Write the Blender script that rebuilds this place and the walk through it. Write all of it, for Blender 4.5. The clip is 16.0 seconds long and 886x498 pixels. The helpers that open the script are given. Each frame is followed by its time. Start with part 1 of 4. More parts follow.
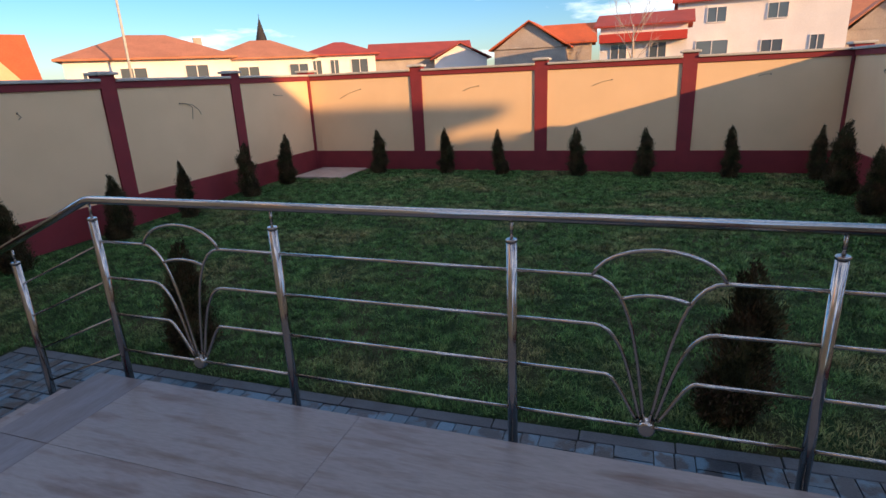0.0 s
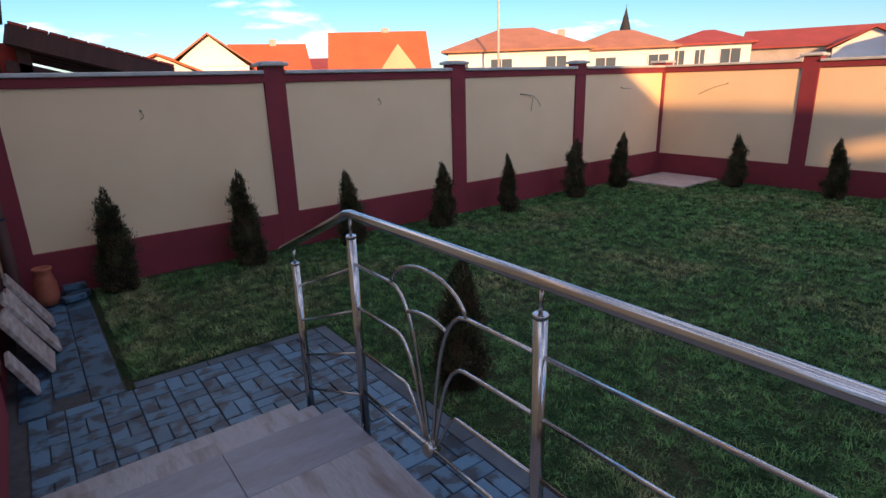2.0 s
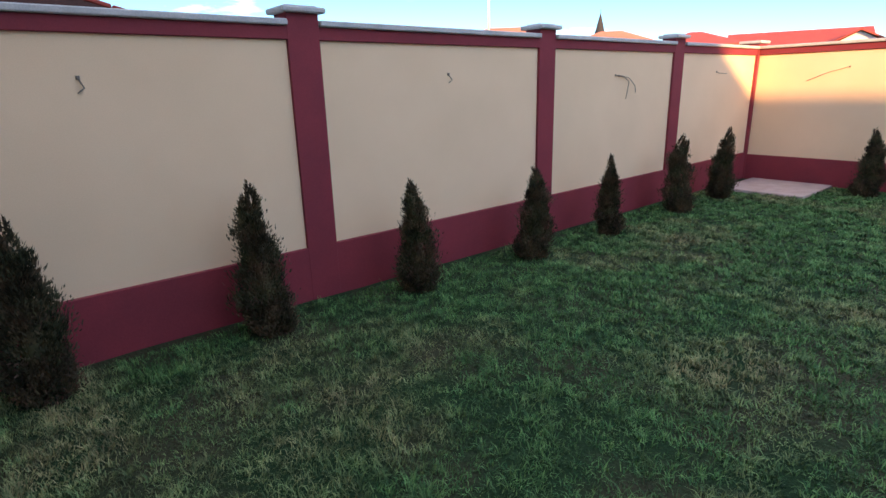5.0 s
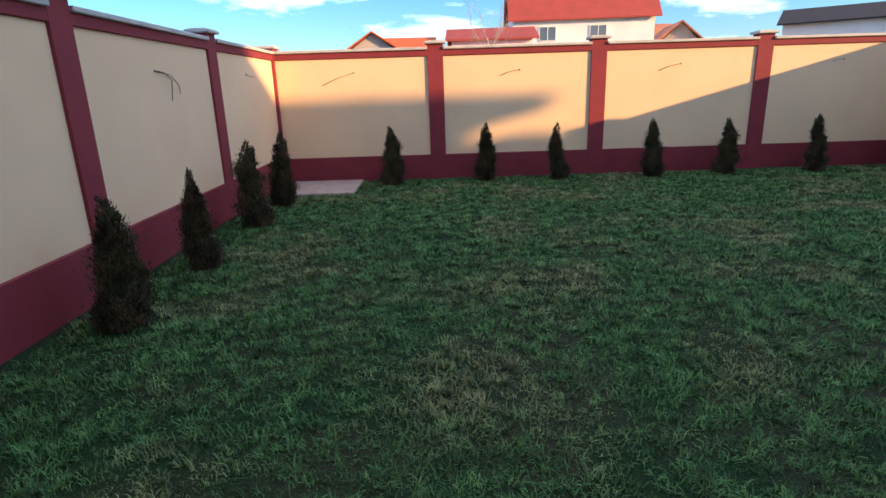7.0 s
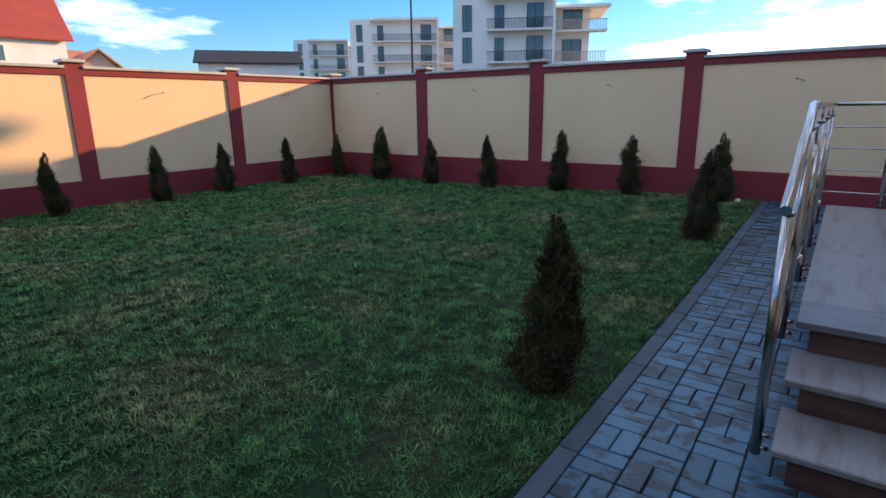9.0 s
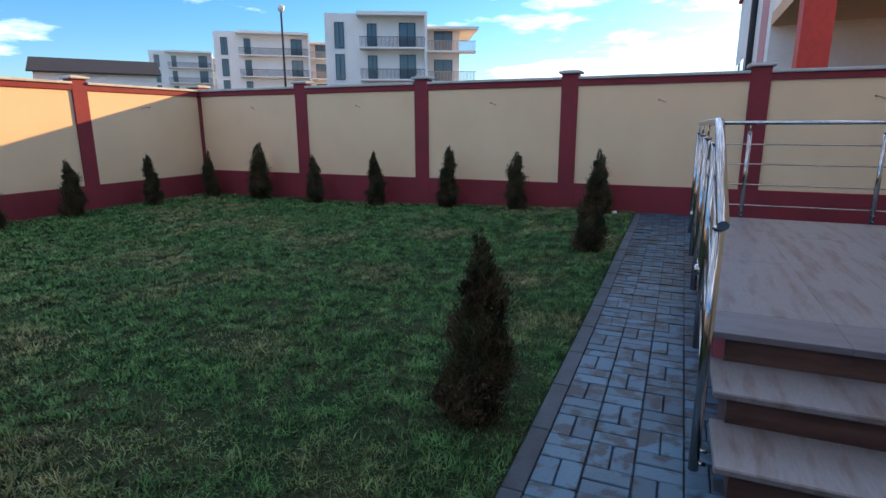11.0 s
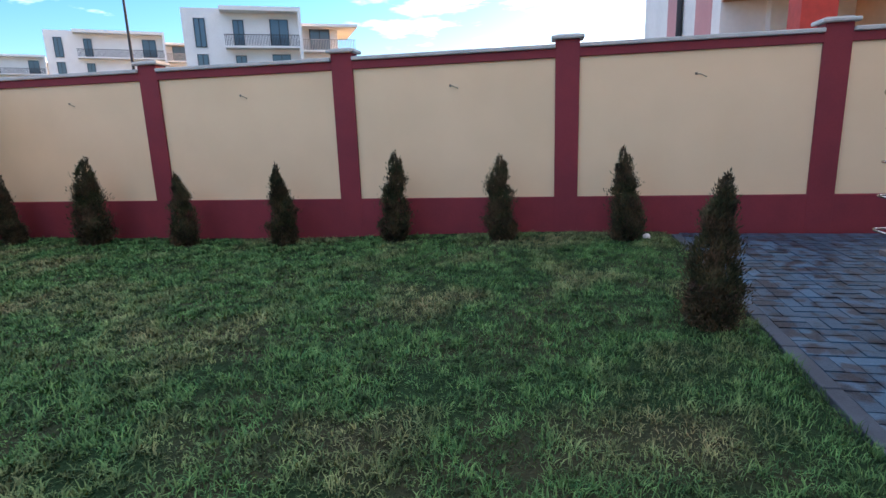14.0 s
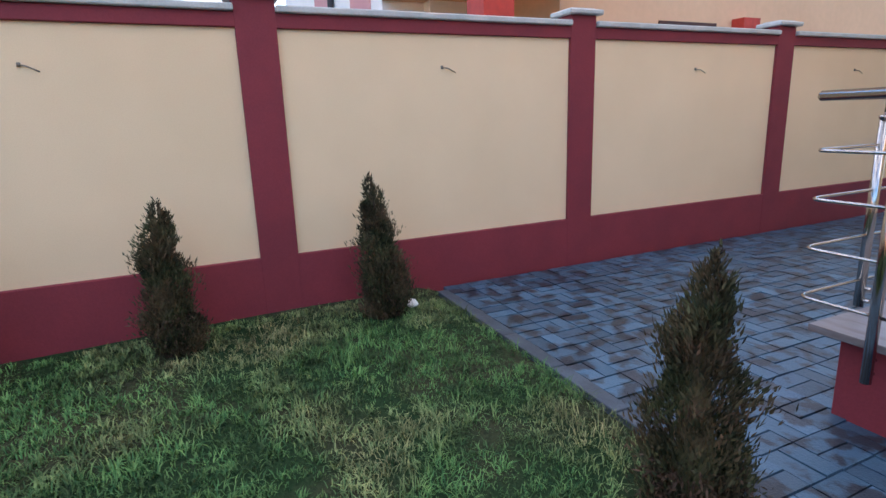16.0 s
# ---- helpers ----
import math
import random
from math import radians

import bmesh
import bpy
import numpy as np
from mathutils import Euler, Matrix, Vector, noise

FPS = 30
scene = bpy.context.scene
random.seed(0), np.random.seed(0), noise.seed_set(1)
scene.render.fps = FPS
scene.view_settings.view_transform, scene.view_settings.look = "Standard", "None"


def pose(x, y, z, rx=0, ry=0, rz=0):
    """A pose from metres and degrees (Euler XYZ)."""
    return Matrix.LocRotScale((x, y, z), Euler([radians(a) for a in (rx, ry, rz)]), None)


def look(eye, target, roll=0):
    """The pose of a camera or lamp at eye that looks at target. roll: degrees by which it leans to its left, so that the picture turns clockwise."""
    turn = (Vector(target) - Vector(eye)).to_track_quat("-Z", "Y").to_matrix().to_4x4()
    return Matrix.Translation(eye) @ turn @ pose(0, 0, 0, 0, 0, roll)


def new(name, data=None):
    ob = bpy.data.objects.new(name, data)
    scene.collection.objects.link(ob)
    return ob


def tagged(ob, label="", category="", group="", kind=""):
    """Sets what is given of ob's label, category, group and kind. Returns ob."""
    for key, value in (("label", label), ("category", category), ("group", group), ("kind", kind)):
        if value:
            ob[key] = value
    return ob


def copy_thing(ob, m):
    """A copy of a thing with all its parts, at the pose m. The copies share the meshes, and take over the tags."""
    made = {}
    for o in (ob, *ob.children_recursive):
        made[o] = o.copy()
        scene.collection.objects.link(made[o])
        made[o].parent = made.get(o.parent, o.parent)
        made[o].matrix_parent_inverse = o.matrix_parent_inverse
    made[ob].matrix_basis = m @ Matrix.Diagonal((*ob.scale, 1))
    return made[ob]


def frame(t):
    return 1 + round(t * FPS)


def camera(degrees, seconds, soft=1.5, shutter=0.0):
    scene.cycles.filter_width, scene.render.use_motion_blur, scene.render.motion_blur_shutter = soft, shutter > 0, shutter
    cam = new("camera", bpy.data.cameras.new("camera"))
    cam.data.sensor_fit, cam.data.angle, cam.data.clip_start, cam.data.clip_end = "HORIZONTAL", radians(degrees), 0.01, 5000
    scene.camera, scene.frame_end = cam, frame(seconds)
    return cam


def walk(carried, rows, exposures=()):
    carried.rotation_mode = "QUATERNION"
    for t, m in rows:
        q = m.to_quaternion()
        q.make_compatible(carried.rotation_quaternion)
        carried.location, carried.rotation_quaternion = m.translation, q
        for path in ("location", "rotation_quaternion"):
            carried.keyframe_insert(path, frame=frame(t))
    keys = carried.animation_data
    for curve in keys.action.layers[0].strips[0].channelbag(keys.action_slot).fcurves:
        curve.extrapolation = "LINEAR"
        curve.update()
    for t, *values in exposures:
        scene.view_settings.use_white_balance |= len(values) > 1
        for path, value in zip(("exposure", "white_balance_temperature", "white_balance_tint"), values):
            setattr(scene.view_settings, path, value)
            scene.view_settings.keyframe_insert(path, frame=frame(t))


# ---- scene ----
cam = camera(77.5, 16.0)
PATH = [
    (0, (0.039, -0.119, 1.514), (-0.594, 1.683, 0.919), -2.6),
    (0.5, (-0.046, 0.172, 1.5), (-0.829, 1.916, 0.912), -2.7),
    (1, (-0.114, 0.433, 1.516), (-1.185, 2.014, 0.922), -2.4),
    (1.5, (-0.255, 0.663, 1.504), (-1.603, 2.016, 0.911), -2.1),
    (2, (-0.534, 0.881, 1.517), (-2.068, 2.024, 0.936), -1.7),
    (2.5, (-0.909, 1.078, 1.505), (-2.554, 2.064, 0.94), -0.9),
    (3, (-1.368, 1.201, 1.513), (-3.064, 2.094, 0.942), -0.3),
    (3.2, (-1.578, 1.223, 1.529), (-3.277, 2.097, 0.939), 0.2),
    (5.3, (-3.429, 1.468, 1.154), (-4.774, 2.838, 0.593), -1.7),
    (5.5, (-3.575, 1.534, 1.132), (-4.808, 3.006, 0.572), -1.6),
    (6, (-3.926, 1.684, 1.063), (-4.86, 3.366, 0.516), -1.8),
    (6.5, (-4.262, 1.809, 1.021), (-4.783, 3.66, 0.471), -1.7),
    (7, (-4.537, 1.956, 1.036), (-4.527, 3.877, 0.478), -1.8),
    (7.5, (-4.895, 1.956, 1.053), (-4.34, 3.799, 0.506), -1.8),
    (8, (-5.225, 1.936, 1.023), (-4.246, 3.598, 0.494), -1.6),
    (8.5, (-5.494, 1.852, 1.028), (-4.178, 3.265, 0.506), -1.0),
    (9, (-5.714, 1.795, 1.001), (-4.144, 2.93, 0.505), -0.8),
    (9.2, (-5.785, 1.783, 0.987), (-4.139, 2.811, 0.504), -0.8),
    (11.3, (-5.486, 2.235, 0.984), (-3.691, 2.999, 0.542), -0.2),
    (11.5, (-5.399, 2.356, 0.983), (-3.629, 3.166, 0.526), -0.6),
    (12, (-5.08, 2.787, 0.97), (-3.333, 3.645, 0.51), -0.8),
    (12.5, (-4.652, 3.205, 0.956), (-2.886, 4.025, 0.502), -1.3),
    (13, (-4.086, 3.569, 0.936), (-2.275, 4.291, 0.489), -1.9),
    (13.5, (-3.563, 3.847, 0.892), (-1.691, 4.398, 0.452), -1.8),
    (14, (-2.945, 3.977, 0.875), (-1.029, 4.353, 0.44), -2.0),
    (14.5, (-2.319, 4.183, 0.86), (-0.367, 4.284, 0.436), -2.0),
    (15, (-1.709, 4.347, 0.883), (0.234, 4.135, 0.458), -2.0),
    (15.5, (-1.07, 4.357, 0.901), (0.82, 3.861, 0.474), -2.0),
    (16, (-0.439, 4.314, 0.948), (1.333, 3.508, 0.488), -2.0),
]
walk(cam, [(t, look(eye, target, roll)) for t, eye, target, roll in PATH],
     [(0, 1.16, 6350, 15), (3, 1.46, 6250, 22), (5.5, 2.06, 6250, 16), (6.5, 1.68, 6050, 14), (7, 1.64, 6000, 14), (9.2, 1.46, 5700, 9), (12.5, 1.74, 6350, 14), (14, 2.03, 6450, 16), (16, 2.48, 6700, 17)])

# ---- world, sun ----
SUN = Vector((1.0, -0.484, 0.262)).normalized()
world = bpy.data.worlds.new("sky")
scene.world = world
world.use_nodes = True
wn, wl = world.node_tree.nodes, world.node_tree.links
wn.clear()
sky = wn.new("ShaderNodeTexSky")
sky.sky_type, sky.sun_disc = "NISHITA", False
sky.sun_elevation, sky.sun_rotation = math.asin(SUN.z), math.atan2(SUN.x, SUN.y)
sky.air_density, sky.dust_density, sky.ozone_density = 1.0, 0.45, 4.0
tc = wn.new("ShaderNodeTexCoord")
wmap = wn.new("ShaderNodeMapping")
wmap.inputs["Scale"].default_value = (2.2, 2.2, 9.0)
cn = wn.new("ShaderNodeTexNoise")
cn.inputs["Scale"].default_value, cn.inputs["Detail"].default_value, cn.inputs["Roughness"].default_value = 1.6, 9.0, 0.58
cr = wn.new("ShaderNodeValToRGB")
cr.color_ramp.elements[0].position, cr.color_ramp.elements[1].position = 0.55, 0.70
sep = wn.new("ShaderNodeSeparateXYZ")
low = wn.new("ShaderNodeMapRange")
low.inputs[1].default_value, low.inputs[2].default_value, low.inputs[3].default_value, low.inputs[4].default_value = 0.16, 0.5, 0.55, 0.5
mul = wn.new("ShaderNodeMath")
mul.operation = "MULTIPLY"
mixc = wn.new("ShaderNodeMix")
mixc.data_type = "RGBA"
mixc.inputs[7].default_value = (15.0, 14.6, 14.6, 1)
bg = wn.new("ShaderNodeBackground")
bg.inputs["Strength"].default_value = 0.089
wo = wn.new("ShaderNodeOutputWorld")
wl.new(tc.outputs["Generated"], wmap.inputs["Vector"])
wl.new(wmap.outputs["Vector"], cn.inputs["Vector"])
fill_cloud = wn.new("ShaderNodeMapRange")  # broken cloud; the thicker cover overhead is unseen, added to brighten the shade
fill_cloud.inputs[1].default_value, fill_cloud.inputs[2].default_value, fill_cloud.inputs[4].default_value = 0.2, 0.5, 0.092
cover = wn.new("ShaderNodeMath")
wl.new(sep.outputs["Z"], fill_cloud.inputs[0])
wl.new(cn.outputs["Fac"], cover.inputs[0])
wl.new(fill_cloud.outputs[0], cover.inputs[1])
wl.new(cover.outputs[0], cr.inputs["Fac"])
wl.new(tc.outputs["Generated"], sep.inputs[0])
wl.new(sep.outputs["Z"], low.inputs[0])
wl.new(cr.outputs["Color"], mul.inputs[0])
wl.new(low.outputs[0], mul.inputs[1])
wl.new(mul.outputs[0], mixc.inputs[0])
deep = wn.new("ShaderNodeHueSaturation")
deep.inputs["Saturation"].default_value, deep.inputs["Value"].default_value = 1.18, 0.95
wl.new(sky.outputs["Color"], deep.inputs["Color"])
wl.new(deep.outputs["Color"], mixc.inputs[6])
wl.new(mixc.outputs[2], bg.inputs["Color"])
wl.new(bg.outputs[0], wo.inputs["Surface"])
sun = new("sun", bpy.data.lights.new("sun", "SUN"))
sun.data.energy, sun.data.angle, sun.data.color = 3.25, radians(0.6), (1.0, 0.55, 0.21)
sun.matrix_world = look(SUN * 60, (0, 0, 0))

# ---- materials ----
def mat(name, color, rough=0.8, color2=None, scale=6.0, fine=60.0, bump=0.15, metal=0.0, spec=0.5, stretch=(1, 1, 1), island=0.0, objrand=0.0, lo=0.35, hi=0.65, bump_dist=0.01, grain=0.11):
    """Colour drifting between two tones, fine grain and relief, in object space."""
    m = bpy.data.materials.new(name)
    m.use_nodes = True
    n, l = m.node_tree.nodes, m.node_tree.links
    b = n["Principled BSDF"]
    c2 = color2 or tuple(v * 0.8 for v in color)
    co = n.new("ShaderNodeTexCoord")
    mp = n.new("ShaderNodeMapping")
    mp.inputs["Scale"].default_value = stretch
    l.new(co.outputs["Object"], mp.inputs["Vector"])
    if objrand:
        inf, off = n.new("ShaderNodeObjectInfo"), n.new("ShaderNodeVectorMath")
        off.operation = "SCALE"
        off.inputs[0].default_value = (31.0, 17.0, 23.0)
        l.new(inf.outputs["Random"], off.inputs["Scale"])
        l.new(off.outputs[0], mp.inputs["Location"])
    a = n.new("ShaderNodeTexNoise")
    a.inputs["Scale"].default_value, a.inputs["Detail"].default_value = scale, 5
    f = n.new("ShaderNodeTexNoise")
    f.inputs["Scale"].default_value, f.inputs["Detail"].default_value = fine, 4
    l.new(mp.outputs[0], a.inputs["Vector"])
    l.new(mp.outputs[0], f.inputs["Vector"])
    r = n.new("ShaderNodeMapRange")
    r.inputs[1].default_value, r.inputs[2].default_value = lo, hi
    l.new(a.outputs["Fac"], r.inputs[0])
    mx = n.new("ShaderNodeMix")
    mx.data_type = "RGBA"
    mx.inputs[6].default_value, mx.inputs[7].default_value = (*color, 1), (*c2, 1)
    l.new(r.outputs[0], mx.inputs[0])
    hs = n.new("ShaderNodeHueSaturation")
    l.new(mx.outputs[2], hs.inputs["Color"])
    g = n.new("ShaderNodeMapRange")
    g.inputs[1].default_value, g.inputs[2].default_value, g.inputs[3].default_value, g.inputs[4].default_value = 0.3, 0.7, 1 - grain, 1 + grain
    l.new(f.outputs["Fac"], g.inputs[0])
    val = g.outputs[0]
    for amount, node, out in ((island, "ShaderNodeNewGeometry", "Random Per Island"), (objrand, "ShaderNodeObjectInfo", "Random")):
        if amount:
            src = n.new(node)
            rr = n.new("ShaderNodeMapRange")
            rr.inputs[3].default_value, rr.inputs[4].default_value = 1 - amount, 1 + amount
            l.new(src.outputs[out], rr.inputs[0])
            mu = n.new("ShaderNodeMath")
            mu.operation = "MULTIPLY"
            l.new(val, mu.inputs[0])
            l.new(rr.outputs[0], mu.inputs[1])
            val = mu.outputs[0]
    l.new(val, hs.inputs["Value"])
    l.new(hs.outputs["Color"], b.inputs["Base Color"])
    b.inputs["Roughness"].default_value, b.inputs["Metallic"].default_value = rough, metal
    b.inputs["Specular IOR Level"].default_value = spec
    if bump:
        bp = n.new("ShaderNodeBump")
        bp.inputs["Strength"].default_value, bp.inputs["Distance"].default_value = bump, bump_dist
        l.new(f.outputs["Fac"], bp.inputs["Height"])
        l.new(bp.outputs[0], b.inputs["Normal"])
    return m


M_CREAM = mat("cream_render", (0.81, 0.605, 0.38), 0.9, (0.765, 0.57, 0.355), 1.3, 140, 0.05, spec=0.2, grain=0.03)
M_MAROON = mat("maroon_paint", (0.235, 0.035, 0.045), 0.75, (0.20, 0.032, 0.042), 2.5, 90, 0.12, spec=0.3, grain=0.06)
M_COPING = mat("grey_coping", (0.50, 0.50, 0.47), 0.7, (0.40, 0.41, 0.39), 6, 80, 0.2)
M_STEEL = mat("brushed_steel", (0.50, 0.475, 0.45), 0.17, (0.45, 0.425, 0.40), 8, 120, 0.0, metal=1.0, grain=0.0)
M_MARBLE = mat("veined_stone", (0.215, 0.205, 0.212), 0.36, (0.13, 0.088, 0.075), 2.3, 18, 0.05, stretch=(1.0, 5.5, 5.5), lo=0.50, hi=0.72, objrand=0.03)
M_NOSING = mat("grey_stone_nosing", (0.165, 0.165, 0.19), 0.38, (0.135, 0.125, 0.135), 2.6, 18, 0.05, stretch=(4.0, 1.0, 4.0), objrand=0.03)
M_RISER = mat("brown_stone_riser", (0.060, 0.030, 0.025), 0.5, (0.115, 0.062, 0.048), 3, 20, 0.05, stretch=(1, 1, 6))
# paver base colour has the blue reflection of the sky mixed in
M_PAVER = mat("sky_tinted_paver", (0.048, 0.112, 0.172), 0.38, (0.020, 0.030, 0.042), 8.5, 110, 0.3, objrand=0.36, island=0.0, lo=0.49, hi=0.58)
M_PAVER2 = mat("sky_tinted_paver_far", (0.048, 0.112, 0.172), 0.38, (0.020, 0.030, 0.042), 8.5, 110, 0.3, island=0.36, lo=0.49, hi=0.58)
M_KERB = mat("dark_kerb_concrete", (0.062, 0.084, 0.108), 0.7, (0.042, 0.055, 0.070), 5, 90, 0.3, objrand=0.1)
M_JOINT = mat("joint_sand", (0.055, 0.055, 0.055), 0.95, (0.035, 0.035, 0.035), 20, 150, 0.3)
M_SOIL = mat("lawn_soil", (0.018, 0.042, 0.016), 0.95, (0.042, 0.046, 0.024), 1.6, 45, 0.9, bump_dist=0.03, lo=0.44, hi=0.62, spec=0.1)
M_OUT = mat("outer_ground", (0.10, 0.10, 0.05), 0.95, (0.14, 0.11, 0.07), 0.2, 5, 0.3)
M_CONC = mat("pale_concrete", (0.46, 0.38, 0.34), 0.85, (0.38, 0.31, 0.27), 5, 60, 0.3)
M_TRUNK = mat("bark", (0.075, 0.05, 0.035), 0.9, (0.045, 0.03, 0.02), 20, 90, 0.5)
M_SLATE = mat("offcut_stone", (0.42, 0.37, 0.34), 0.6, (0.26, 0.19, 0.16), 5, 40, 0.1, stretch=(1, 1, 5), objrand=0.12)
M_CLAY = mat("terracotta", (0.36, 0.10, 0.05), 0.75, (0.28, 0.07, 0.035), 6, 60, 0.2)
M_WIRE = mat("wire", (0.20, 0.165, 0.13), 0.6, None, 30, 90, 0)
M_WHITE = mat("white_render", (0.86, 0.83, 0.80), 0.85, (0.80, 0.77, 0.74), 0.6, 8, 0.02, grain=0.03)
M_GREYW = mat("bare_render", (0.46, 0.41, 0.36), 0.9, (0.38, 0.33, 0.29), 0.8, 8, 0.05)
M_TILE = mat("brown_roof_tiles", (0.46, 0.19, 0.105), 0.8, (0.38, 0.155, 0.085), 0.8, 9, 0.2, island=0.12)
M_TILE2 = mat("orange_roof_tiles", (0.62, 0.13, 0.04), 0.8, (0.52, 0.11, 0.035), 0.8, 9, 0.2, island=0.12)
M_TILE3 = mat("red_roof_tiles", (0.38, 0.06, 0.04), 0.75, (0.31, 0.05, 0.035), 0.8, 9, 0.2, island=0.12)
M_DARK = mat("dark_metal", (0.03, 0.03, 0.034), 0.85, None, 5, 40, 0)
M_WOOD = mat("dark_timber", (0.085, 0.03, 0.022), 0.7, (0.06, 0.022, 0.016), 3, 40, 0.2, stretch=(1, 6, 1))
M_PINK = mat("pink_render", (0.62, 0.30, 0.30), 0.9, (0.57, 0.27, 0.27), 0.6, 8, 0.02, grain=0.03)
M_RED = mat("red_column_paint", (0.55, 0.05, 0.03), 0.7, (0.48, 0.045, 0.03), 0.8, 9, 0.05)
M_PEACH = mat("peach_render", (0.76, 0.46, 0.28), 0.9, (0.70, 0.42, 0.255), 0.5, 8, 0.02, grain=0.03)
M_GLASS = bpy.data.materials.new("window_glass")
M_GLASS.use_nodes = True
gb = M_GLASS.node_tree.nodes["Principled BSDF"]
gb.inputs["Base Color"].default_value, gb.inputs["Roughness"].default_value = (0.09, 0.12, 0.15, 1), 0.05
gb.inputs["Specular IOR Level"].default_value = 0.8


def leaf_mat(name, a, b, dry, lo, hi):
    """Foliage: two greens by island, with dry brown patches in object space."""
    m = bpy.data.materials.new(name)
    m.use_nodes = True
    n, l = m.node_tree.nodes, m.node_tree.links
    p = n["Principled BSDF"]
    geo, co, no = n.new("ShaderNodeNewGeometry"), n.new("ShaderNodeTexCoord"), n.new("ShaderNodeTexNoise")
    no.inputs["Scale"].default_value, no.inputs["Detail"].default_value = (1.1 if lo > 0.45 else 5.0), 4
    l.new(co.outputs["Object"], no.inputs["Vector"])
    m1, m2 = n.new("ShaderNodeMix"), n.new("ShaderNodeMix")
    m1.data_type = m2.data_type = "RGBA"
    m1.inputs[6].default_value, m1.inputs[7].default_value, m2.inputs[7].default_value = (*a, 1), (*b, 1), (*dry, 1)
    l.new(geo.outputs["Random Per Island"], m1.inputs[0])
    r = n.new("ShaderNodeMapRange")
    r.inputs[1].default_value, r.inputs[2].default_value = lo, hi
    l.new(no.outputs["Fac"], r.inputs[0])
    ad = n.new("ShaderNodeMath")
    ad.operation = "MULTIPLY"
    rr = n.new("ShaderNodeMapRange")
    rr.inputs[1].default_value, rr.inputs[2].default_value, rr.inputs[3].default_value, rr.inputs[4].default_value = 0.0, 1.0, 0.25, 1.0
    l.new(geo.outputs["Random Per Island"], rr.inputs[0])
    l.new(r.outputs[0], ad.inputs[0])
    l.new(rr.outputs[0], ad.inputs[1])
    l.new(ad.outputs[0], m2.inputs[0])
    l.new(m1.outputs[2], m2.inputs[6])
    patch, pr, hv = n.new("ShaderNodeTexNoise"), n.new("ShaderNodeMapRange"), n.new("ShaderNodeHueSaturation")
    patch.inputs["Scale"].default_value, patch.inputs["Detail"].default_value = 6.5, 6
    pr.inputs[1].default_value, pr.inputs[2].default_value, pr.inputs[3].default_value, pr.inputs[4].default_value = 0.30, 0.70, 0.34, 1.85
    l.new(co.outputs["Object"], patch.inputs["Vector"])
    l.new(patch.outputs["Fac"], pr.inputs[0])
    l.new(pr.outputs[0], hv.inputs["Value"])
    l.new(m2.outputs[2], hv.inputs["Color"])
    l.new(hv.outputs["Color"], p.inputs["Base Color"])
    p.inputs["Roughness"].default_value, p.inputs["Specular IOR Level"].default_value = 0.7, 0.25
    return m


M_GRASS = leaf_mat("grass_blades", (0.024, 0.096, 0.030), (0.116, 0.222, 0.066), (0.26, 0.225, 0.11), 0.49, 0.67)
M_THUJA = leaf_mat("thuja_sprays", (0.017, 0.026, 0.011), (0.070, 0.072, 0.030), (0.115, 0.064, 0.038), 0.42, 0.62)
M_THUJA_LOW = leaf_mat("thuja_brown_sprays", (0.055, 0.035, 0.022), (0.10, 0.058, 0.036), (0.030, 0.040, 0.014), 0.45, 0.6)


# ---- mesh helpers ----
def box(bm, x0, y0, z0, x1, y1, z1, bevel=0.0, m=None):
    made = bmesh.ops.create_cube(bm, size=1)["verts"]
    for v in made:
        v.co = Vector(((x0 + x1) / 2 + v.co.x * (x1 - x0), (y0 + y1) / 2 + v.co.y * (y1 - y0), (z0 + z1) / 2 + v.co.z * (z1 - z0)))
    if bevel:
        es = list({e for v in made for e in v.link_edges})
        made = list({v for f in bmesh.ops.bevel(bm, geom=es, offset=bevel, segments=1, affect="EDGES")["faces"] for v in f.verts} | {v for v in made if v.is_valid})
    if m is not None:
        for v in made:
            v.co = m @ v.co
    return made


def tube(bm, pts, r, seg=8):
    """A round bar along a polyline, with closed ends."""
    pts = [Vector(p) for p in pts]
    rings = []
    for i, p in enumerate(pts):
        d = (pts[min(i + 1, len(pts) - 1)] - pts[max(i - 1, 0)]).normalized()
        side = d.cross(Vector((0.31, 0.22, 0.93))).normalized()
        up = side.cross(d).normalized()
        rr = r[i] if isinstance(r, (list, tuple)) else r
        rings.append([bm.verts.new(p + rr * (math.cos(a) * side + math.sin(a) * up)) for a in [math.tau * k / seg for k in range(seg)]])
    for a, b in zip(rings, rings[1:]):
        for k in range(seg):
            f = bm.faces.new((a[k], a[(k + 1) % seg], b[(k + 1) % seg], b[k]))
            f.smooth = True
    bm.faces.new(rings[0][::-1])
    bm.faces.new(rings[-1])


def lathe(bm, cx, cy, prof, seg=14):
    rings = [[bm.verts.new((cx + r * math.cos(math.tau * k / seg), cy + r * math.sin(math.tau * k / seg), z)) for k in range(seg)] for r, z in prof]
    for a, b in zip(rings, rings[1:]):
        for k in range(seg):
            bm.faces.new((a[k], a[(k + 1) % seg], b[(k + 1) % seg], b[k])).smooth = True
    bm.faces.new(rings[0][::-1])
    bm.faces.new(rings[-1])


def mesh_of(name, bm, material):
    me = bpy.data.meshes.new(name)
    bmesh.ops.recalc_face_normals(bm, faces=bm.faces)
    bm.to_mesh(me)
    bm.free()
    me.materials.append(material)
    return me


def part(name, bm, material, parent=None, label=""):
    ob = new(name, mesh_of(name, bm, material))
    ob.parent = parent
    return tagged(ob, label)


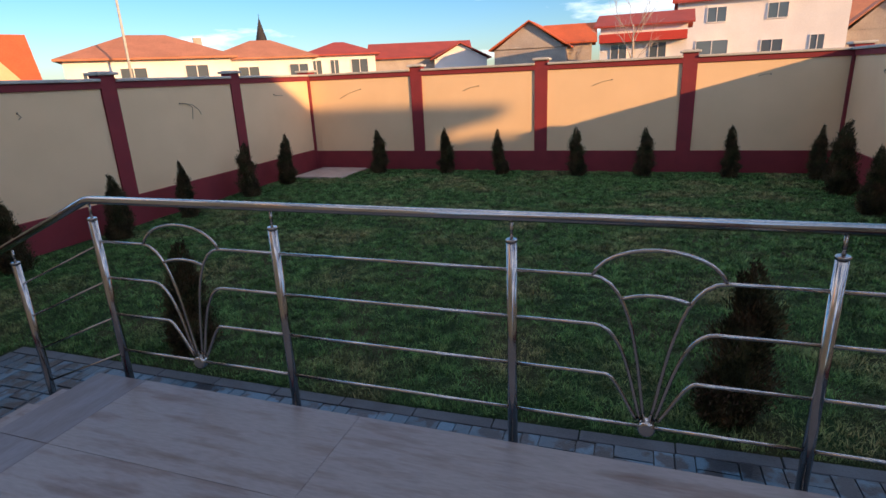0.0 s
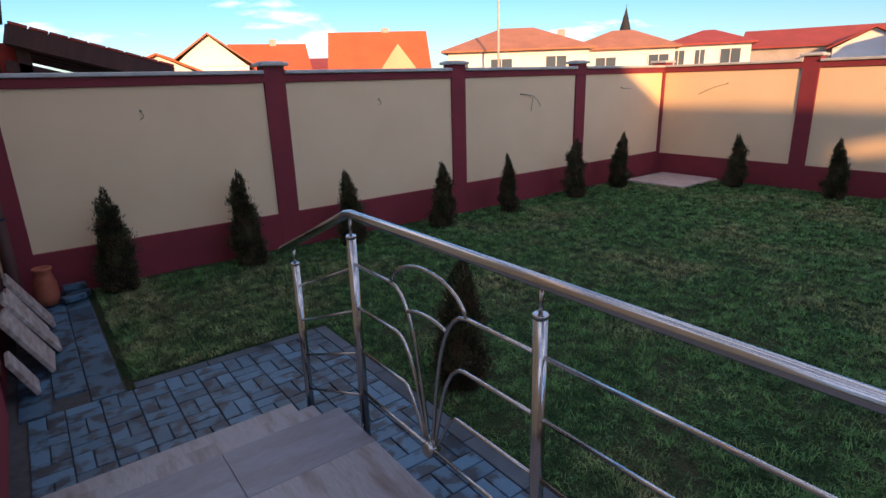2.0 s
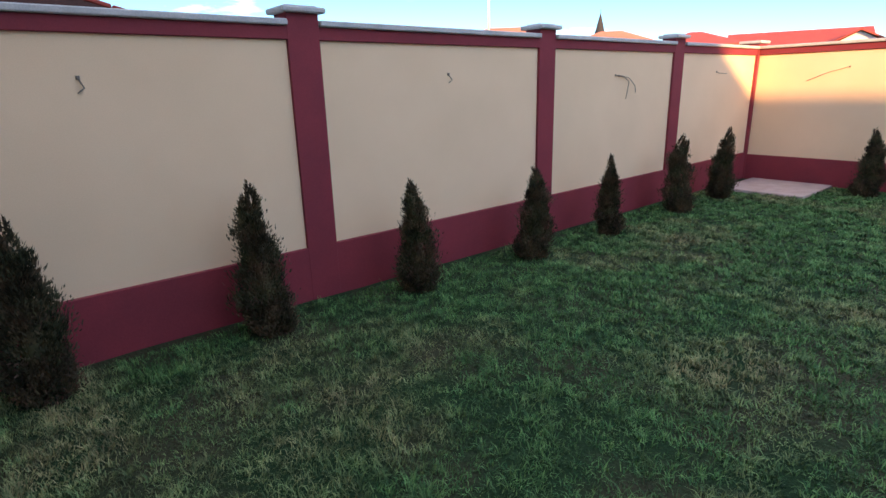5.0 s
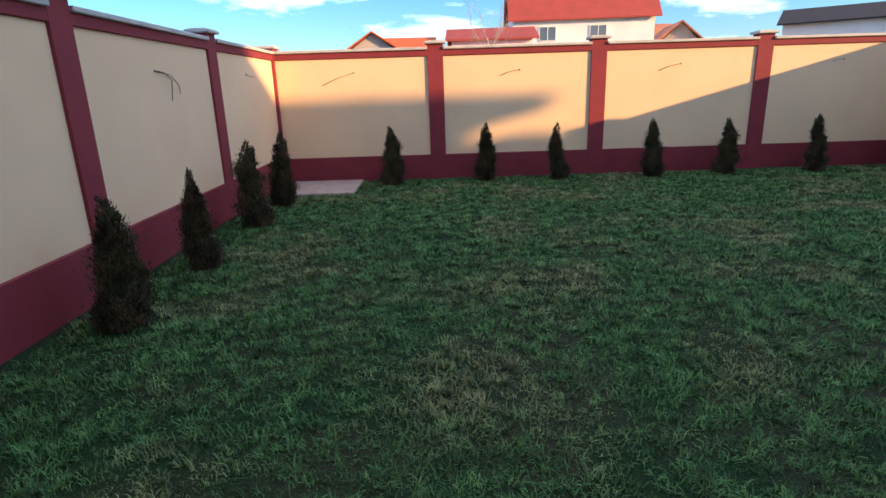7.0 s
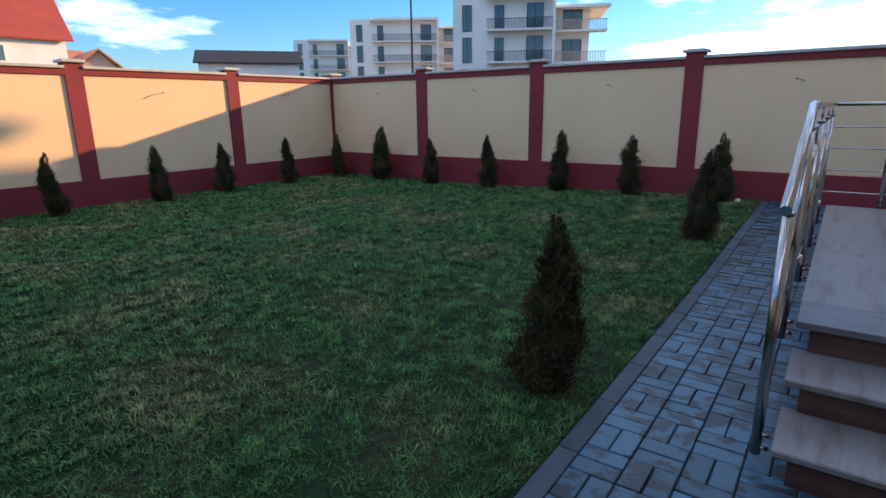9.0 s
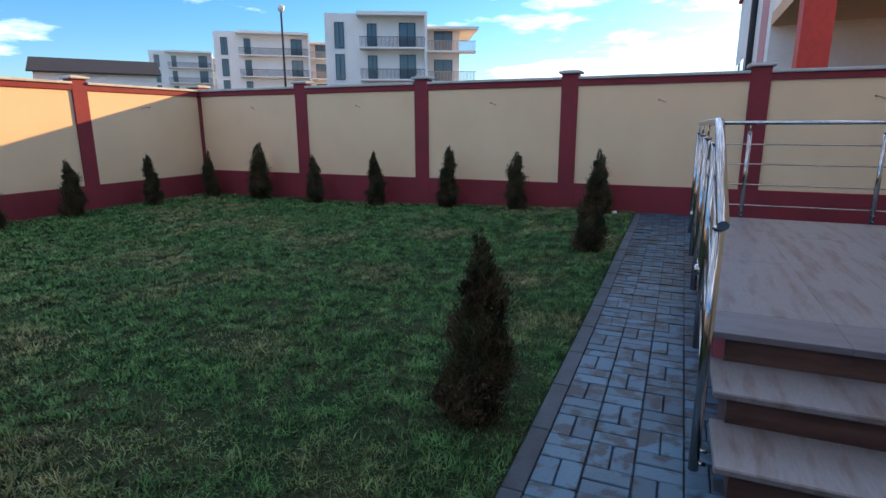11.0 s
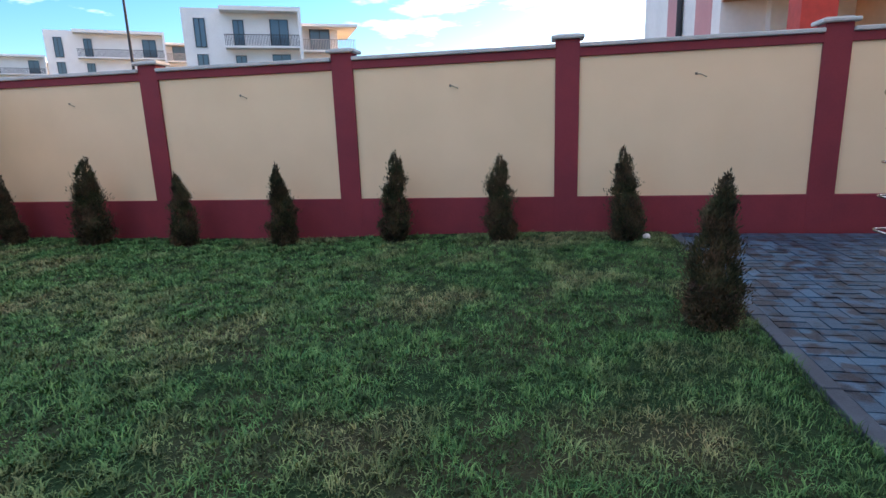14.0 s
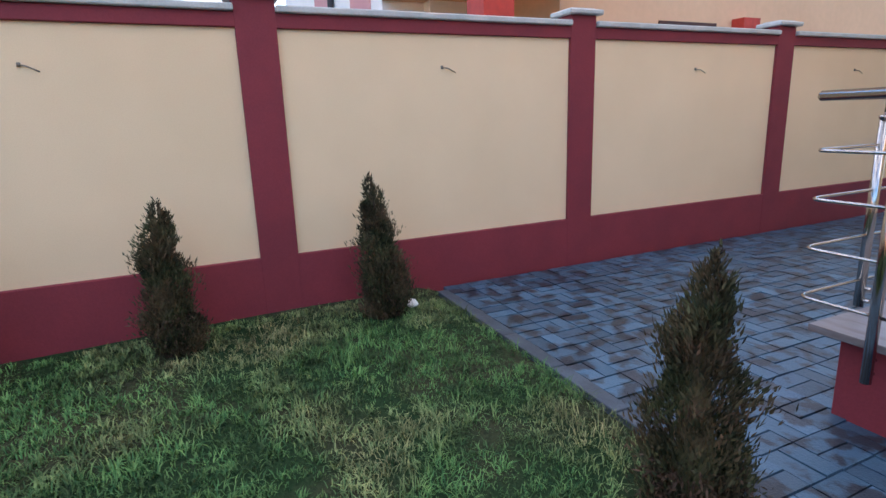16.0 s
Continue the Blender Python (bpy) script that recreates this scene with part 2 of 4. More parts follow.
def piece(name, me, parent, m=None):
    ob = new(name, me)
    ob.parent = parent
    if m is not None:
        ob.matrix_basis = m
    return ob


def thing(name, label, category, group="", kind="", at=None):
    ob = new(name)
    ob.empty_display_size = 0.1
    if at is not None:
        ob.matrix_basis = at
    return tagged(ob, label, category, group, kind)


def boxpart(name, args, material, parent, bevel=0.0, label=""):
    bm = bmesh.new()
    box(bm, *args, bevel=bevel)
    return part(name, bm, material, parent, label)


def smooth(v):
    v = min(1.0, max(0.0, v))
    return v * v * (3 - 2 * v)


def ground_z(x, y):
    """The lawn and paving rise a little towards the far side of the terrace."""
    return -0.47 + 0.10 * smooth((x + 2.0) / 5.4) * smooth((8.0 - y) / 4.5)


# ---- ground: one sheet to the horizon, lawn, concrete pad ----
XL, YB, XR = -7.21, 11.59, 3.54
bm = bmesh.new()
xs = [-900, -300, -90, -30, -12] + [-8 + 0.25 * i for i in range(49)] + [8, 12, 30, 90, 300, 900]
ys = [-900, -300, -90, -30, -8, -2] + [-0.5 + 0.25 * i for i in range(52)] + [16, 30, 90, 300, 900]
grid = [[bm.verts.new((x, y, (ground_z(x, y) + 0.012 * noise.noise((x * 1.7, y * 1.7, 0)) - (0.08 if (y < 2.6 and x > -4.6) or y < 1.05 else 0)) if -8.2 <= x <= 4.3 and -0.6 <= y <= 12.4 else -0.55)) for y in ys] for x in xs]
for i in range(len(xs) - 1):
    for j in range(len(ys) - 1):
        bm.faces.new((grid[i][j], grid[i + 1][j], grid[i + 1][j + 1], grid[i][j + 1])).smooth = True
ground = part("ground", bm, M_SOIL)
tagged(ground, "damp soil under a patchy winter lawn with bare spots", "ground", kind="structure")

pad = boxpart("concrete_pad", (-7.0, 10.24, -0.52, -5.82, 11.5, -0.43), M_CONC, None, 0.012)
tagged(pad, "pale pinkish concrete pad in the lawn corner", "concrete pad")

# ---- boundary wall: posts, plinth, panels, beam and coping ----
Z_FOOT, Z_PANEL, Z_BEAM, Z_POST = -0.75, 1.56, 1.655, 1.745
PROUD = 0.028


def fence(name, label, m, posts, plinth_top, corner_from, corner_to):
    """A wall along local x, its panel face on local y = 0 and its yard side towards -y."""
    w = thing(name, label, "boundary wall", kind="structure", at=m)
    boxpart("plinth", (corner_from, -PROUD, Z_FOOT, corner_to, 0.16, plinth_top), M_MAROON, w, 0.006, "maroon painted plinth")
    boxpart("top_beam", (corner_from, -PROUD, Z_PANEL, corner_to, 0.16, Z_BEAM), M_MAROON, w, 0.006)
    edges = [corner_from] + [e for p in posts for e in (p - 0.13, p + 0.13)] + [corner_to]
    for a, b in zip(edges[0::2], edges[1::2]):
        boxpart("panel", (a - 0.02, 0.0, plinth_top - 0.01, b + 0.02, 0.13, Z_PANEL + 0.01), M_CREAM, w, 0, "cream rendered panel")
        boxpart("coping", (a, -PROUD - 0.035, Z_BEAM + 0.001, b, 0.20, Z_BEAM + 0.045), M_COPING, w, 0.008, "pale grey stone coping")
    for p in posts:
        boxpart("post", (p - 0.13, -PROUD - 0.002, Z_FOOT, p + 0.13, 0.165, Z_POST), M_MAROON, w, 0.003)
        bm = bmesh.new()
        box(bm, p - 0.175, -PROUD - 0.05, Z_POST + 0.001, p + 0.175, 0.21, Z_POST + 0.042, bevel=0.01)
        box(bm, p - 0.13, -PROUD, Z_POST + 0.042, p + 0.13, 0.165, Z_POST + 0.056, bevel=0.006)
        part("post_cap", bm, M_COPING, w, "pale grey post cap")
    return w


LP, BP, RP = [0.63, 3.425, 6.215, 8.99], [-4.515, -1.805, 0.95], [8.96, 6.38, 3.79, 1.155, -1.44, -4.03, -6.6]
fence("wall_left", "cream and maroon rendered garden wall with capped posts", pose(XL, 0, 0, 0, 0, 90), LP, -0.02, 0.50, YB + 0.02)
fence("wall_back", "cream and maroon garden wall, partly sunlit", pose(0, YB, 0), BP, -0.05, XL + 0.02, XR + 0.02)
fence("wall_right", "cream and maroon rendered garden wall in shade", pose(XR, 0, 0, 0, 0, -90), [-p for p in RP], 0.035, -YB - 0.02, 9.0)
for cx, cy in ((XL - 0.095, YB + 0.095), (XR + 0.095, YB + 0.095)):
    c = thing("wall_corner", "maroon corner post where two garden walls meet", "wall post", kind="structure", at=pose(cx, cy, 0))
    boxpart("post", (-0.145, -0.145, Z_FOOT, 0.145, 0.145, Z_POST), M_MAROON, c, 0.008)
    boxpart("post_cap", (-0.18, -0.18, Z_POST + 0.001, 0.18, 0.18, Z_POST + 0.045), M_COPING, c, 0.01)


def cable(pts, label):
    bm = bmesh.new()
    tube(bm, pts, 0.0045, 6)
    c = Vector(pts[0])
    tube(bm, [c + Vector((0, 0, -0.012)), c + Vector((0, 0, 0.012))], 0.011, 8)
    tagged(part("wall_cable", bm, M_WIRE), label, "cable end", "lamp cables on the walls")


for x0, z0, x1, z1 in ((-5.88, 1.33, -6.41, 1.14), (-3.12, 1.30, -3.45, 1.215), (-0.43, 1.32, -0.80, 1.215), (2.3, 1.31, 2.1, 1.28)):
    cable([(x0, YB - 0.002, z0), ((x0 + x1) / 2, YB - 0.03, (z0 + z1) / 2 + 0.02), (x1, YB - 0.02, z1)], "thin brown cable stub drooping along the wall")
for y0, dz in ((1.95, -0.06), (4.85, -0.05), (10.2, -0.02)):
    cable([(XL + 0.002, y0, 1.31), (XL + 0.03, y0 + 0.02, 1.31 + dz), (XL + 0.03, y0 - 0.02 + 0.3 * (y0 > 9), 1.31 + dz * 1.5)], "short cable stub sticking out of the wall")
cable([(XL + 0.002, 7.53, 1.28), (XL + 0.03, 7.66, 1.27), (XL + 0.05, 7.76, 1.2), (XL + 0.03, 7.74, 1.0)], "long curled cable hanging from the wall")
cable([(XL + 0.002, 7.60, 1.275), (XL + 0.03, 7.78, 1.25), (XL + 0.05, 7.9, 1.15), (XL + 0.02, 7.97, 1.07)], "long curled cable hanging from the wall")
for y0 in (10.2, 7.73, 5.1, 2.46, -0.2, -2.7):
    cable([(XR - 0.002, y0, 1.325), (XR - 0.03, y0 - 0.04, 1.315), (XR - 0.03, y0 - 0.10, 1.285)], "short cable stub sticking out of the wall")

# ---- terrace, steps, house ----
TX0, TX1, TY, T_BACK = -2.76, 1.0, 1.875, -1.9
base = boxpart("terrace_base", (TX0 + 0.08, T_BACK, -0.75, TX1 - 0.10, TY - 0.08, -0.035), M_MAROON, None, 0.004)
tagged(base, "maroon painted terrace base", "terrace", kind="structure")
terrace = thing("terrace_floor", "pinkish grey veined stone terrace slabs", "terrace floor", kind="structure")
ycuts = [T_BACK, -1.32, -0.66, 0.0, 0.66, 1.31, TY]
for j in range(6):
    x, first = TX0 + 0.345, True
    boxpart("stone_slab", (TX0, ycuts[j] + 0.0005, -0.034, x - 0.0015, ycuts[j + 1] - 0.0005, 0.0), M_NOSING, terrace, 0.003)
    while x < TX1 - 0.01:
        x2 = min(x + (1.3 if first and j % 2 else 2.4), TX1)
        boxpart("stone_slab", (x, ycuts[j] + 0.0005, -0.034, x2 - 0.001, ycuts[j + 1] - 0.0005, 0.0), M_MARBLE, terrace, 0.0015)
        x, first = x2, False
for k, (xa, xb, zt) in enumerate(((-3.10, TX0 + 0.03, -0.155), (-3.44, -3.07, -0.31))):
    step = thing("stair_step", "veined stone stair tread on a dark brown riser", "step", "terrace steps")
    boxpart("tread", (xa, 0.52, zt - 0.032, xb + 0.03, TY, zt), M_MARBLE, step, 0.006)
    boxpart("riser", (xa + 0.035, 0.52, -0.75, xb + 0.02, TY - 0.06, zt - 0.033), M_RISER, step, 0.0, "dark brown stone riser")
boxpart("top_riser", (TX0 + 0.035, 0.52, -0.154, TX0 + 0.079, TY - 0.06, -0.035), M_RISER, terrace, 0.0, "dark brown stone riser")

# plain house walls that close the place, with the recessed window bay
# height out of view is assumed, raised to keep sky light off the steps
HZ = 5.6
house = thing("house_wall", "cream rendered house wall over a maroon plinth", "house wall", kind="structure")
boxpart("wall", (-4.78, -6.0, -0.12, TX0 - 0.02, 0.50, HZ), M_CREAM, house)
boxpart("plinth", (-4.75, -6.0, -0.75, TX0 - 0.02, 0.47, -0.125), M_MAROON, house, 0, "maroon plinth")
boxpart("wall", (TX0 - 0.02, -6.0, -0.02, TX1, T_BACK, HZ), M_CREAM, house)
boxpart("wall", (-7.34, -6.0, -0.12, -6.98, 0.50, HZ), M_CREAM, house)
boxpart("wall", (-7.06, -1.1, -0.12, -4.78, -0.8, HZ), M_CREAM, house)
boxpart("plinth", (-7.34, -1.0, -0.75, -4.78, 0.46, -0.125), M_MAROON, house)
boxpart("balcony_slab", (-7.05, -0.8, -0.124, -4.79, 0.49, -0.06), M_WOOD, house, 0.004, "dark brown balcony slab")
boxpart("door_panel", (-6.97, -0.799, -0.06, -4.79, -0.74, 3.0), M_WOOD, house, 0.01, "dark brown balcony door")
pipe = thing("downpipe", "dark brown round rainwater downpipe on the house corner", "downpipe")
for z in (0.4, 1.9):
    bm = bmesh.new()
    tube(bm, [(-6.98, 0.57, z), (-6.98, 0.57, z + 0.03)], 0.062, 12)
    box(bm, -6.99, 0.50, z, -6.97, 0.53, z + 0.03)
    part("bracket", bm, M_DARK, pipe)
bm = bmesh.new()
tube(bm, [(-6.98, 0.57, 3.0), (-6.98, 0.57, -0.3), (-6.98, 0.64, -0.42)], 0.055, 12)
part("pipe", bm, M_WOOD, pipe)


# ---- stainless railings ----
BARS, RAIL_Z, POST_Z = (0.766, 0.563, 0.350, 0.132), 0.985, 0.895


def arc(p0, c0, c1, p1, n=12):
    """Bezier points in a vertical plane."""
    p0, c0, c1, p1 = map(Vector, (p0, c0, c1, p1))
    return [(1 - t) ** 3 * p0 + 3 * (1 - t) ** 2 * t * c0 + 3 * (1 - t) * t * t * c1 + t ** 3 * p1 for t in [i / n for i in range(n + 1)]]


def rail_post(parent, x, y, z0, z1, rail_z, out=(0, 1)):
    bm = bmesh.new()
    tube(bm, [(x, y, z0), (x, y, z1 - 0.012)], 0.0215, 14)
    p = part("post", bm, M_STEEL, parent)
    bm = bmesh.new()
    tube(bm, [(x, y, z1 - 0.012), (x, y, z1 - 0.003), (x, y, z1)], [0.0245, 0.0245, 0.021], 14)
    part("post_cap", bm, M_STEEL, p)
    bm = bmesh.new()
    tube(bm, [(x, y, z1), (x, y, rail_z - 0.015)], 0.007, 8)
    part("pin", bm, M_STEEL, p)
    for z in (z0 + 0.03, z0 + 0.09):
        bm = bmesh.new()
        tube(bm, [(x, y, z), (x + 0.045 * out[0], y + 0.045 * out[1], z)], 0.009, 8)
        part("bolt", bm, M_STEEL, p)


def bar(parent, pts, r=0.0075, name="bar"):
    bm = bmesh.new()
    tube(bm, pts, r, 8)
    part(name, bm, M_STEEL, parent)


def fan(parent, cx, y, xl, xr, bars):
    """The flower motif: bars sweep down to a knob, with two arches over them."""
    kz = bars[3]
    for sgn, xe in ((-1, xl), (1, xr)):
        for i, z in enumerate(bars[:3]):
            reach = (0.24, 0.22, 0.17)[i]
            tip = (cx + sgn * (0.012 + 0.014 * i), y, kz + 0.03)
            knee = (cx + sgn * reach, y, z)
            bar(parent, [(xe, y, z)] + arc(knee, (cx + sgn * (0.07 + 0.03 * i), y, z), (cx + sgn * (0.05 + 0.02 * i), y, kz + 0.25 - 0.07 * i), tip))
        bar(parent, [(xe, y, kz), (cx, y, kz)])
    bar(parent, arc((cx - 0.235, y, bars[0] - 0.003), (cx - 0.18, y, bars[0] + 0.15), (cx + 0.18, y, bars[0] + 0.15), (cx + 0.235, y, bars[0] - 0.003)), name="arch")
    bar(parent, arc((cx - 0.122, y, bars[0] - 0.09), (cx - 0.06, y, bars[0] - 0.06), (cx + 0.06, y, bars[0] - 0.06), (cx + 0.122, y, bars[0] - 0.09)), name="arch")
    bm = bmesh.new()
    tube(bm, [(cx, y - 0.028, kz), (cx, y - 0.02, kz), (cx, y + 0.02, kz), (cx, y + 0.028, kz)], [0.026, 0.034, 0.034, 0.026], 16)
    part("knob", bm, M_STEEL, parent)


RY, RX = 1.935, 1.03
rail = thing("terrace_railing", "stainless steel terrace railing with fan motifs and round handrail", "railing")
PX = [-2.61, -1.505, -0.395, 0.715]
for x in PX:
    rail_post(rail, x, RY, -0.15, POST_Z, RAIL_Z, (0, -1))
rail_post(rail, -3.29, RY, -0.43, 0.605, 0.69, (0, -1))
for y in (1.45, 0.3, -0.9):
    rail_post(rail, RX, y, 0.0, POST_Z, RAIL_Z, (-1, 0))
for i, z in enumerate(BARS):
    bar(rail, [(PX[1], RY, z), (PX[2], RY, z)])
    bend = arc((RX - 0.09, RY, z), (RX - 0.02, RY, z), (RX, RY - 0.02, z), (RX, RY - 0.09, z), 8)
    bar(rail, [(PX[3], RY, z)] + bend + [(RX, T_BACK, z)])
    bar(rail, [(PX[0], RY, z - 0.02), (-3.29, RY, z - 0.30)], 0.006)
fan(rail, -2.065, RY, PX[0], PX[1], BARS)
fan(rail, 0.15, RY, PX[2], PX[3], BARS)
bar(rail, [(-3.47, RY, 0.635), (-2.63, RY, RAIL_Z), (-2.59, RY, RAIL_Z + 0.004), (RX - 0.01, RY, RAIL_Z)], 0.021, "handrail")
bar(rail, [(RX, RY - 0.02, RAIL_Z), (RX, T_BACK, RAIL_Z)], 0.021, "handrail")

balc = thing("balcony_railing", "stainless steel balcony railing with a fan motif in the recess", "railing")
for i, z in enumerate((0.93, 0.68, 0.42, 0.15)):
    bar(balc, [(-7.06, 0.40, z), (-6.45, 0.40, z)])
    bar(balc, [(-5.4, 0.40, z), (-4.80, 0.40, z)])
for x in (-6.45, -5.4):
    rail_post(balc, x, 0.40, -0.058, 1.17, 1.28, (0, -1))
fan(balc, -5.95, 0.40, -6.45, -5.4, (0.93, 0.68, 0.42, 0.15))
bar(balc, [(-6.63, 0.40, 1.30), (-4.82, 0.40, 1.30)], 0.021, "handrail")
bm = bmesh.new()
bmesh.ops.create_uvsphere(bm, u_segments=14, v_segments=8, radius=0.035, matrix=pose(-6.63, 0.40, 1.30))
part("end_ball", bm, M_STEEL, balc)

# ---- things by the house ----
for k, (x, w, h, tilt, yaw) in enumerate(((-5.0, 0.24, 0.30, 24, 2), (-5.38, 0.36, 0.50, 27, -2), (-5.72, 0.30, 0.56, 29, 3), (-6.02, 0.28, 0.48, 26, -1), (-6.32, 0.30, 0.54, 28, 2))):
    bm = bmesh.new()
    box(bm, -w / 2, -0.017, 0.0, w / 2, 0.017, h, bevel=0.004)
    s = part("stone_offcut", bm, M_SLATE)
    s.matrix_basis = pose(x, 0.50 + 0.02 + h * math.sin(radians(tilt)) + 0.006 * k, -0.452, tilt, 0, yaw)
    tagged(s, "brown veined stone offcut leaning on the house plinth", "stone slab", "stone offcuts by the house")
bm = bmesh.new()
lathe(bm, -6.86, 0.80, [(0.085, -0.452), (0.10, -0.38), (0.10, -0.25), (0.075, -0.16), (0.07, -0.12), (0.085, -0.10), (0.085, -0.08), (0.06, -0.08), (0.055, -0.12)], 16)
tagged(part("clay_pot", bm, M_CLAY), "orange terracotta pot standing by the house corner", "pot")
for k, (x, y, a, z) in enumerate(((-7.02, 1.02, 10, 0), (-6.90, 1.05, -6, 0), (-6.98, 1.03, 4, 1), (-6.80, 1.0, 20, 0))):
    bm = bmesh.new()
    box(bm, -0.1, -0.05, 0, 0.1, 0.05, 0.058, bevel=0.006)
    p = part("loose_paver", bm, M_PAVER)
    p.matrix_basis = pose(x, y, -0.447 + 0.0585 * z, 0, 0, 90 + a)
    tagged(p, "loose grey paving block lying at the path end", "paving block", "loose paving blocks")
bm = bmesh.new()
bmesh.ops.create_icosphere(bm, subdivisions=2, radius=0.05)
for v in bm.verts:
    v.co = Vector((v.co.x * 1.1, v.co.y * 0.8, max(v.co.z, -0.02) * 0.7)) + 0.008 * Vector(noise.noise_vector(v.co * 20))
pebble = part("pale_stone", bm, M_WHITE)
pebble.matrix_basis = pose(3.12, 2.95, ground_z(3.1, 2.9) + 0.02)
tagged(pebble, "small pale stone lying on the lawn edge", "stone")


# ---- thujas ----
def thuja(seed, height, width, fork=False):
    """A young thuja: trunk, twigs and upright sprays of many small flat leaves, browner near the foot."""
    rng = np.random.RandomState(seed)
    t = thing("thuja", "young conical thuja with dark green and browned foliage", "shrub", "thujas along the walls")
    bm = bmesh.new()
    tube(bm, [(0, 0, -0.05), (0.008, 0.004, height * 0.35), (-0.006, 0.0, height * 0.86)], [0.022, 0.014, 0.004], 7)
    part("trunk", bm, M_TRUNK, t)
    bm = bmesh.new()
    lathe(bm, 0, 0, [(width * f, height * z) for z, f in ((0.05, 0.26), (0.14, 0.44), (0.3, 0.44), (0.5, 0.33), (0.7, 0.20), (0.84, 0.09), (0.9, 0.02))], 14)
    for v in bm.verts:
        v.co += 0.022 * Vector(noise.noise_vector(v.co * 14 + Vector((seed, 0, 0))))
        v.co.x += 0.035 * math.sin(v.co.z / height * 5 + seed)
    part("inner_foliage", bm, M_THUJA, t)
    count = 15500
    lobes = rng.rand(9) * math.tau
    lz, la = rng.rand(9) * 0.95, 0.14 + 0.24 * rng.rand(9)
    for name, low in (("crown", False), ("lower_sprays", True)):
        n = count if not low else 2600
        h = rng.rand(n) ** 1.15
        h = h * 0.30 if low else 0.04 + 0.96 * h
        ang = rng.rand(n) * math.tau
        # two leaves in three gather on sprays
        sprays = 260
        spray_h = 0.04 + 0.94 * rng.rand(sprays) ** 1.15
        spray_a, spray_r = rng.rand(sprays) * math.tau, 0.72 + 0.62 * rng.rand(sprays) ** 1.4
        pick = rng.randint(0, sprays, n)
        on = (rng.rand(n) < 0.74) & (not low)
        h = np.where(on, np.clip(spray_h[pick] + 0.030 * rng.randn(n), 0.02, 1.02), h)
        ang = np.where(on, spray_a[pick] + 0.16 * rng.randn(n), ang)
        prof = width * np.interp(h, [0, 0.08, 0.22, 0.5, 0.75, 0.9, 1], [0.70, 0.90, 1, 0.78, 0.48, 0.27, 0.10])
        lump = 1 + sum(a * np.exp(-((h - z) / 0.06) ** 2) * np.cos(ang - p) for a, z, p in zip(la, lz, lobes))
        if fork:
            lump = lump * (1 - 0.16 * np.exp(-((h - 0.55) / 0.05) ** 2))
        r = prof * lump * (0.42 + 0.62 * rng.rand(n) ** 0.45 + np.where(rng.rand(n) < 0.2, (0.25 + 0.5 * h) * rng.rand(n), 0))
        r = np.where(on, r * spray_r[pick], r)
        lean = 0.035 * np.sin(h * 5 + seed)
        lead = np.where(on, pick % 4, rng.randint(0, 4, n))  # ragged top: leaders of uneven height
        off = np.clip((h - 0.55) / 0.4, 0, 1) * np.array([0.0, 0.05, 0.065, 0.05])[lead]
        la2 = lobes[lead]
        hh = h - np.array([0.0, 0.12, 0.26, 0.40])[lead] * np.clip((h - 0.5) / 0.5, 0, 1) ** 1.6 * 0.62
        c = np.stack([r * np.cos(ang) + lean + off * np.cos(la2), r * np.sin(ang) + off * np.sin(la2), hh * height], 1)
        up = np.stack([0.55 * np.cos(ang) + rng.randn(n) * 0.3, 0.55 * np.sin(ang) + rng.randn(n) * 0.3, np.full(n, 1.0)], 1)
        if low:
            up[:, 2] = rng.randn(n) * 0.6
        up /= np.linalg.norm(up, axis=1)[:, None]
        side = np.cross(up, rng.randn(n, 3))
        side /= np.linalg.norm(side, axis=1)[:, None]
        ln, wd = (0.012 + 0.024 * rng.rand(n) ** 1.6)[:, None], (0.0024 + 0.0036 * rng.rand(n))[:, None]
        v = np.stack([c - ln * 0.5 * up, c + wd * side, c + ln * 0.9 * up, c - wd * side], 1).reshape(-1, 3)
        v[:, 2] = np.maximum(v[:, 2], 0.0)
        me = bpy.data.meshes.new(name)
        me.from_pydata(v.tolist(), [], np.arange(4 * n).reshape(-1, 4).tolist())
        me.materials.append(M_THUJA_LOW if low else M_THUJA)
        piece(name, me, t)
    return t


kinds = [thuja(3, 1.0, 0.155), thuja(8, 1.0, 0.165), thuja(14, 1.0, 0.15, True), thuja(21, 1.0, 0.175), thuja(33, 1.0, 0.145)]
spots = [(-6.88, 1.43, 1.08, 0), (-6.85, 2.79, 1.09, 2), (-6.76, 4.09, 0.96, 1), (-6.70, 5.50, 0.91, 3), (-6.70, 6.78, 0.90, 4), (-6.70, 8.34, 1.00, 1), (-6.72, 9.60, 1.01, 0)]
spots += [(-5.26, 11.05, 0.95, 3), (-3.74, 11.12, 0.96, 0), (-2.54, 11.05, 0.92, 4), (-0.98, 11.03, 0.94, 1), (0.27, 11.09, 0.91, 3), (1.74, 11.06, 0.92, 2)]
spots += [(3.06, 10.99, 0.92, 4), (3.05, 9.70, 1.12, 3), (3.05, 8.39, 0.90, 1), (3.07, 7.11, 0.97, 0), (3.17, 5.75, 1.03, 2), (3.09, 4.50, 0.93, 1), (3.06, 3.18, 0.97, 0)]
spots += [(-3.15, 2.95, 0.93, 3), (0.64, 2.97, 0.97, 1)]
used = set()
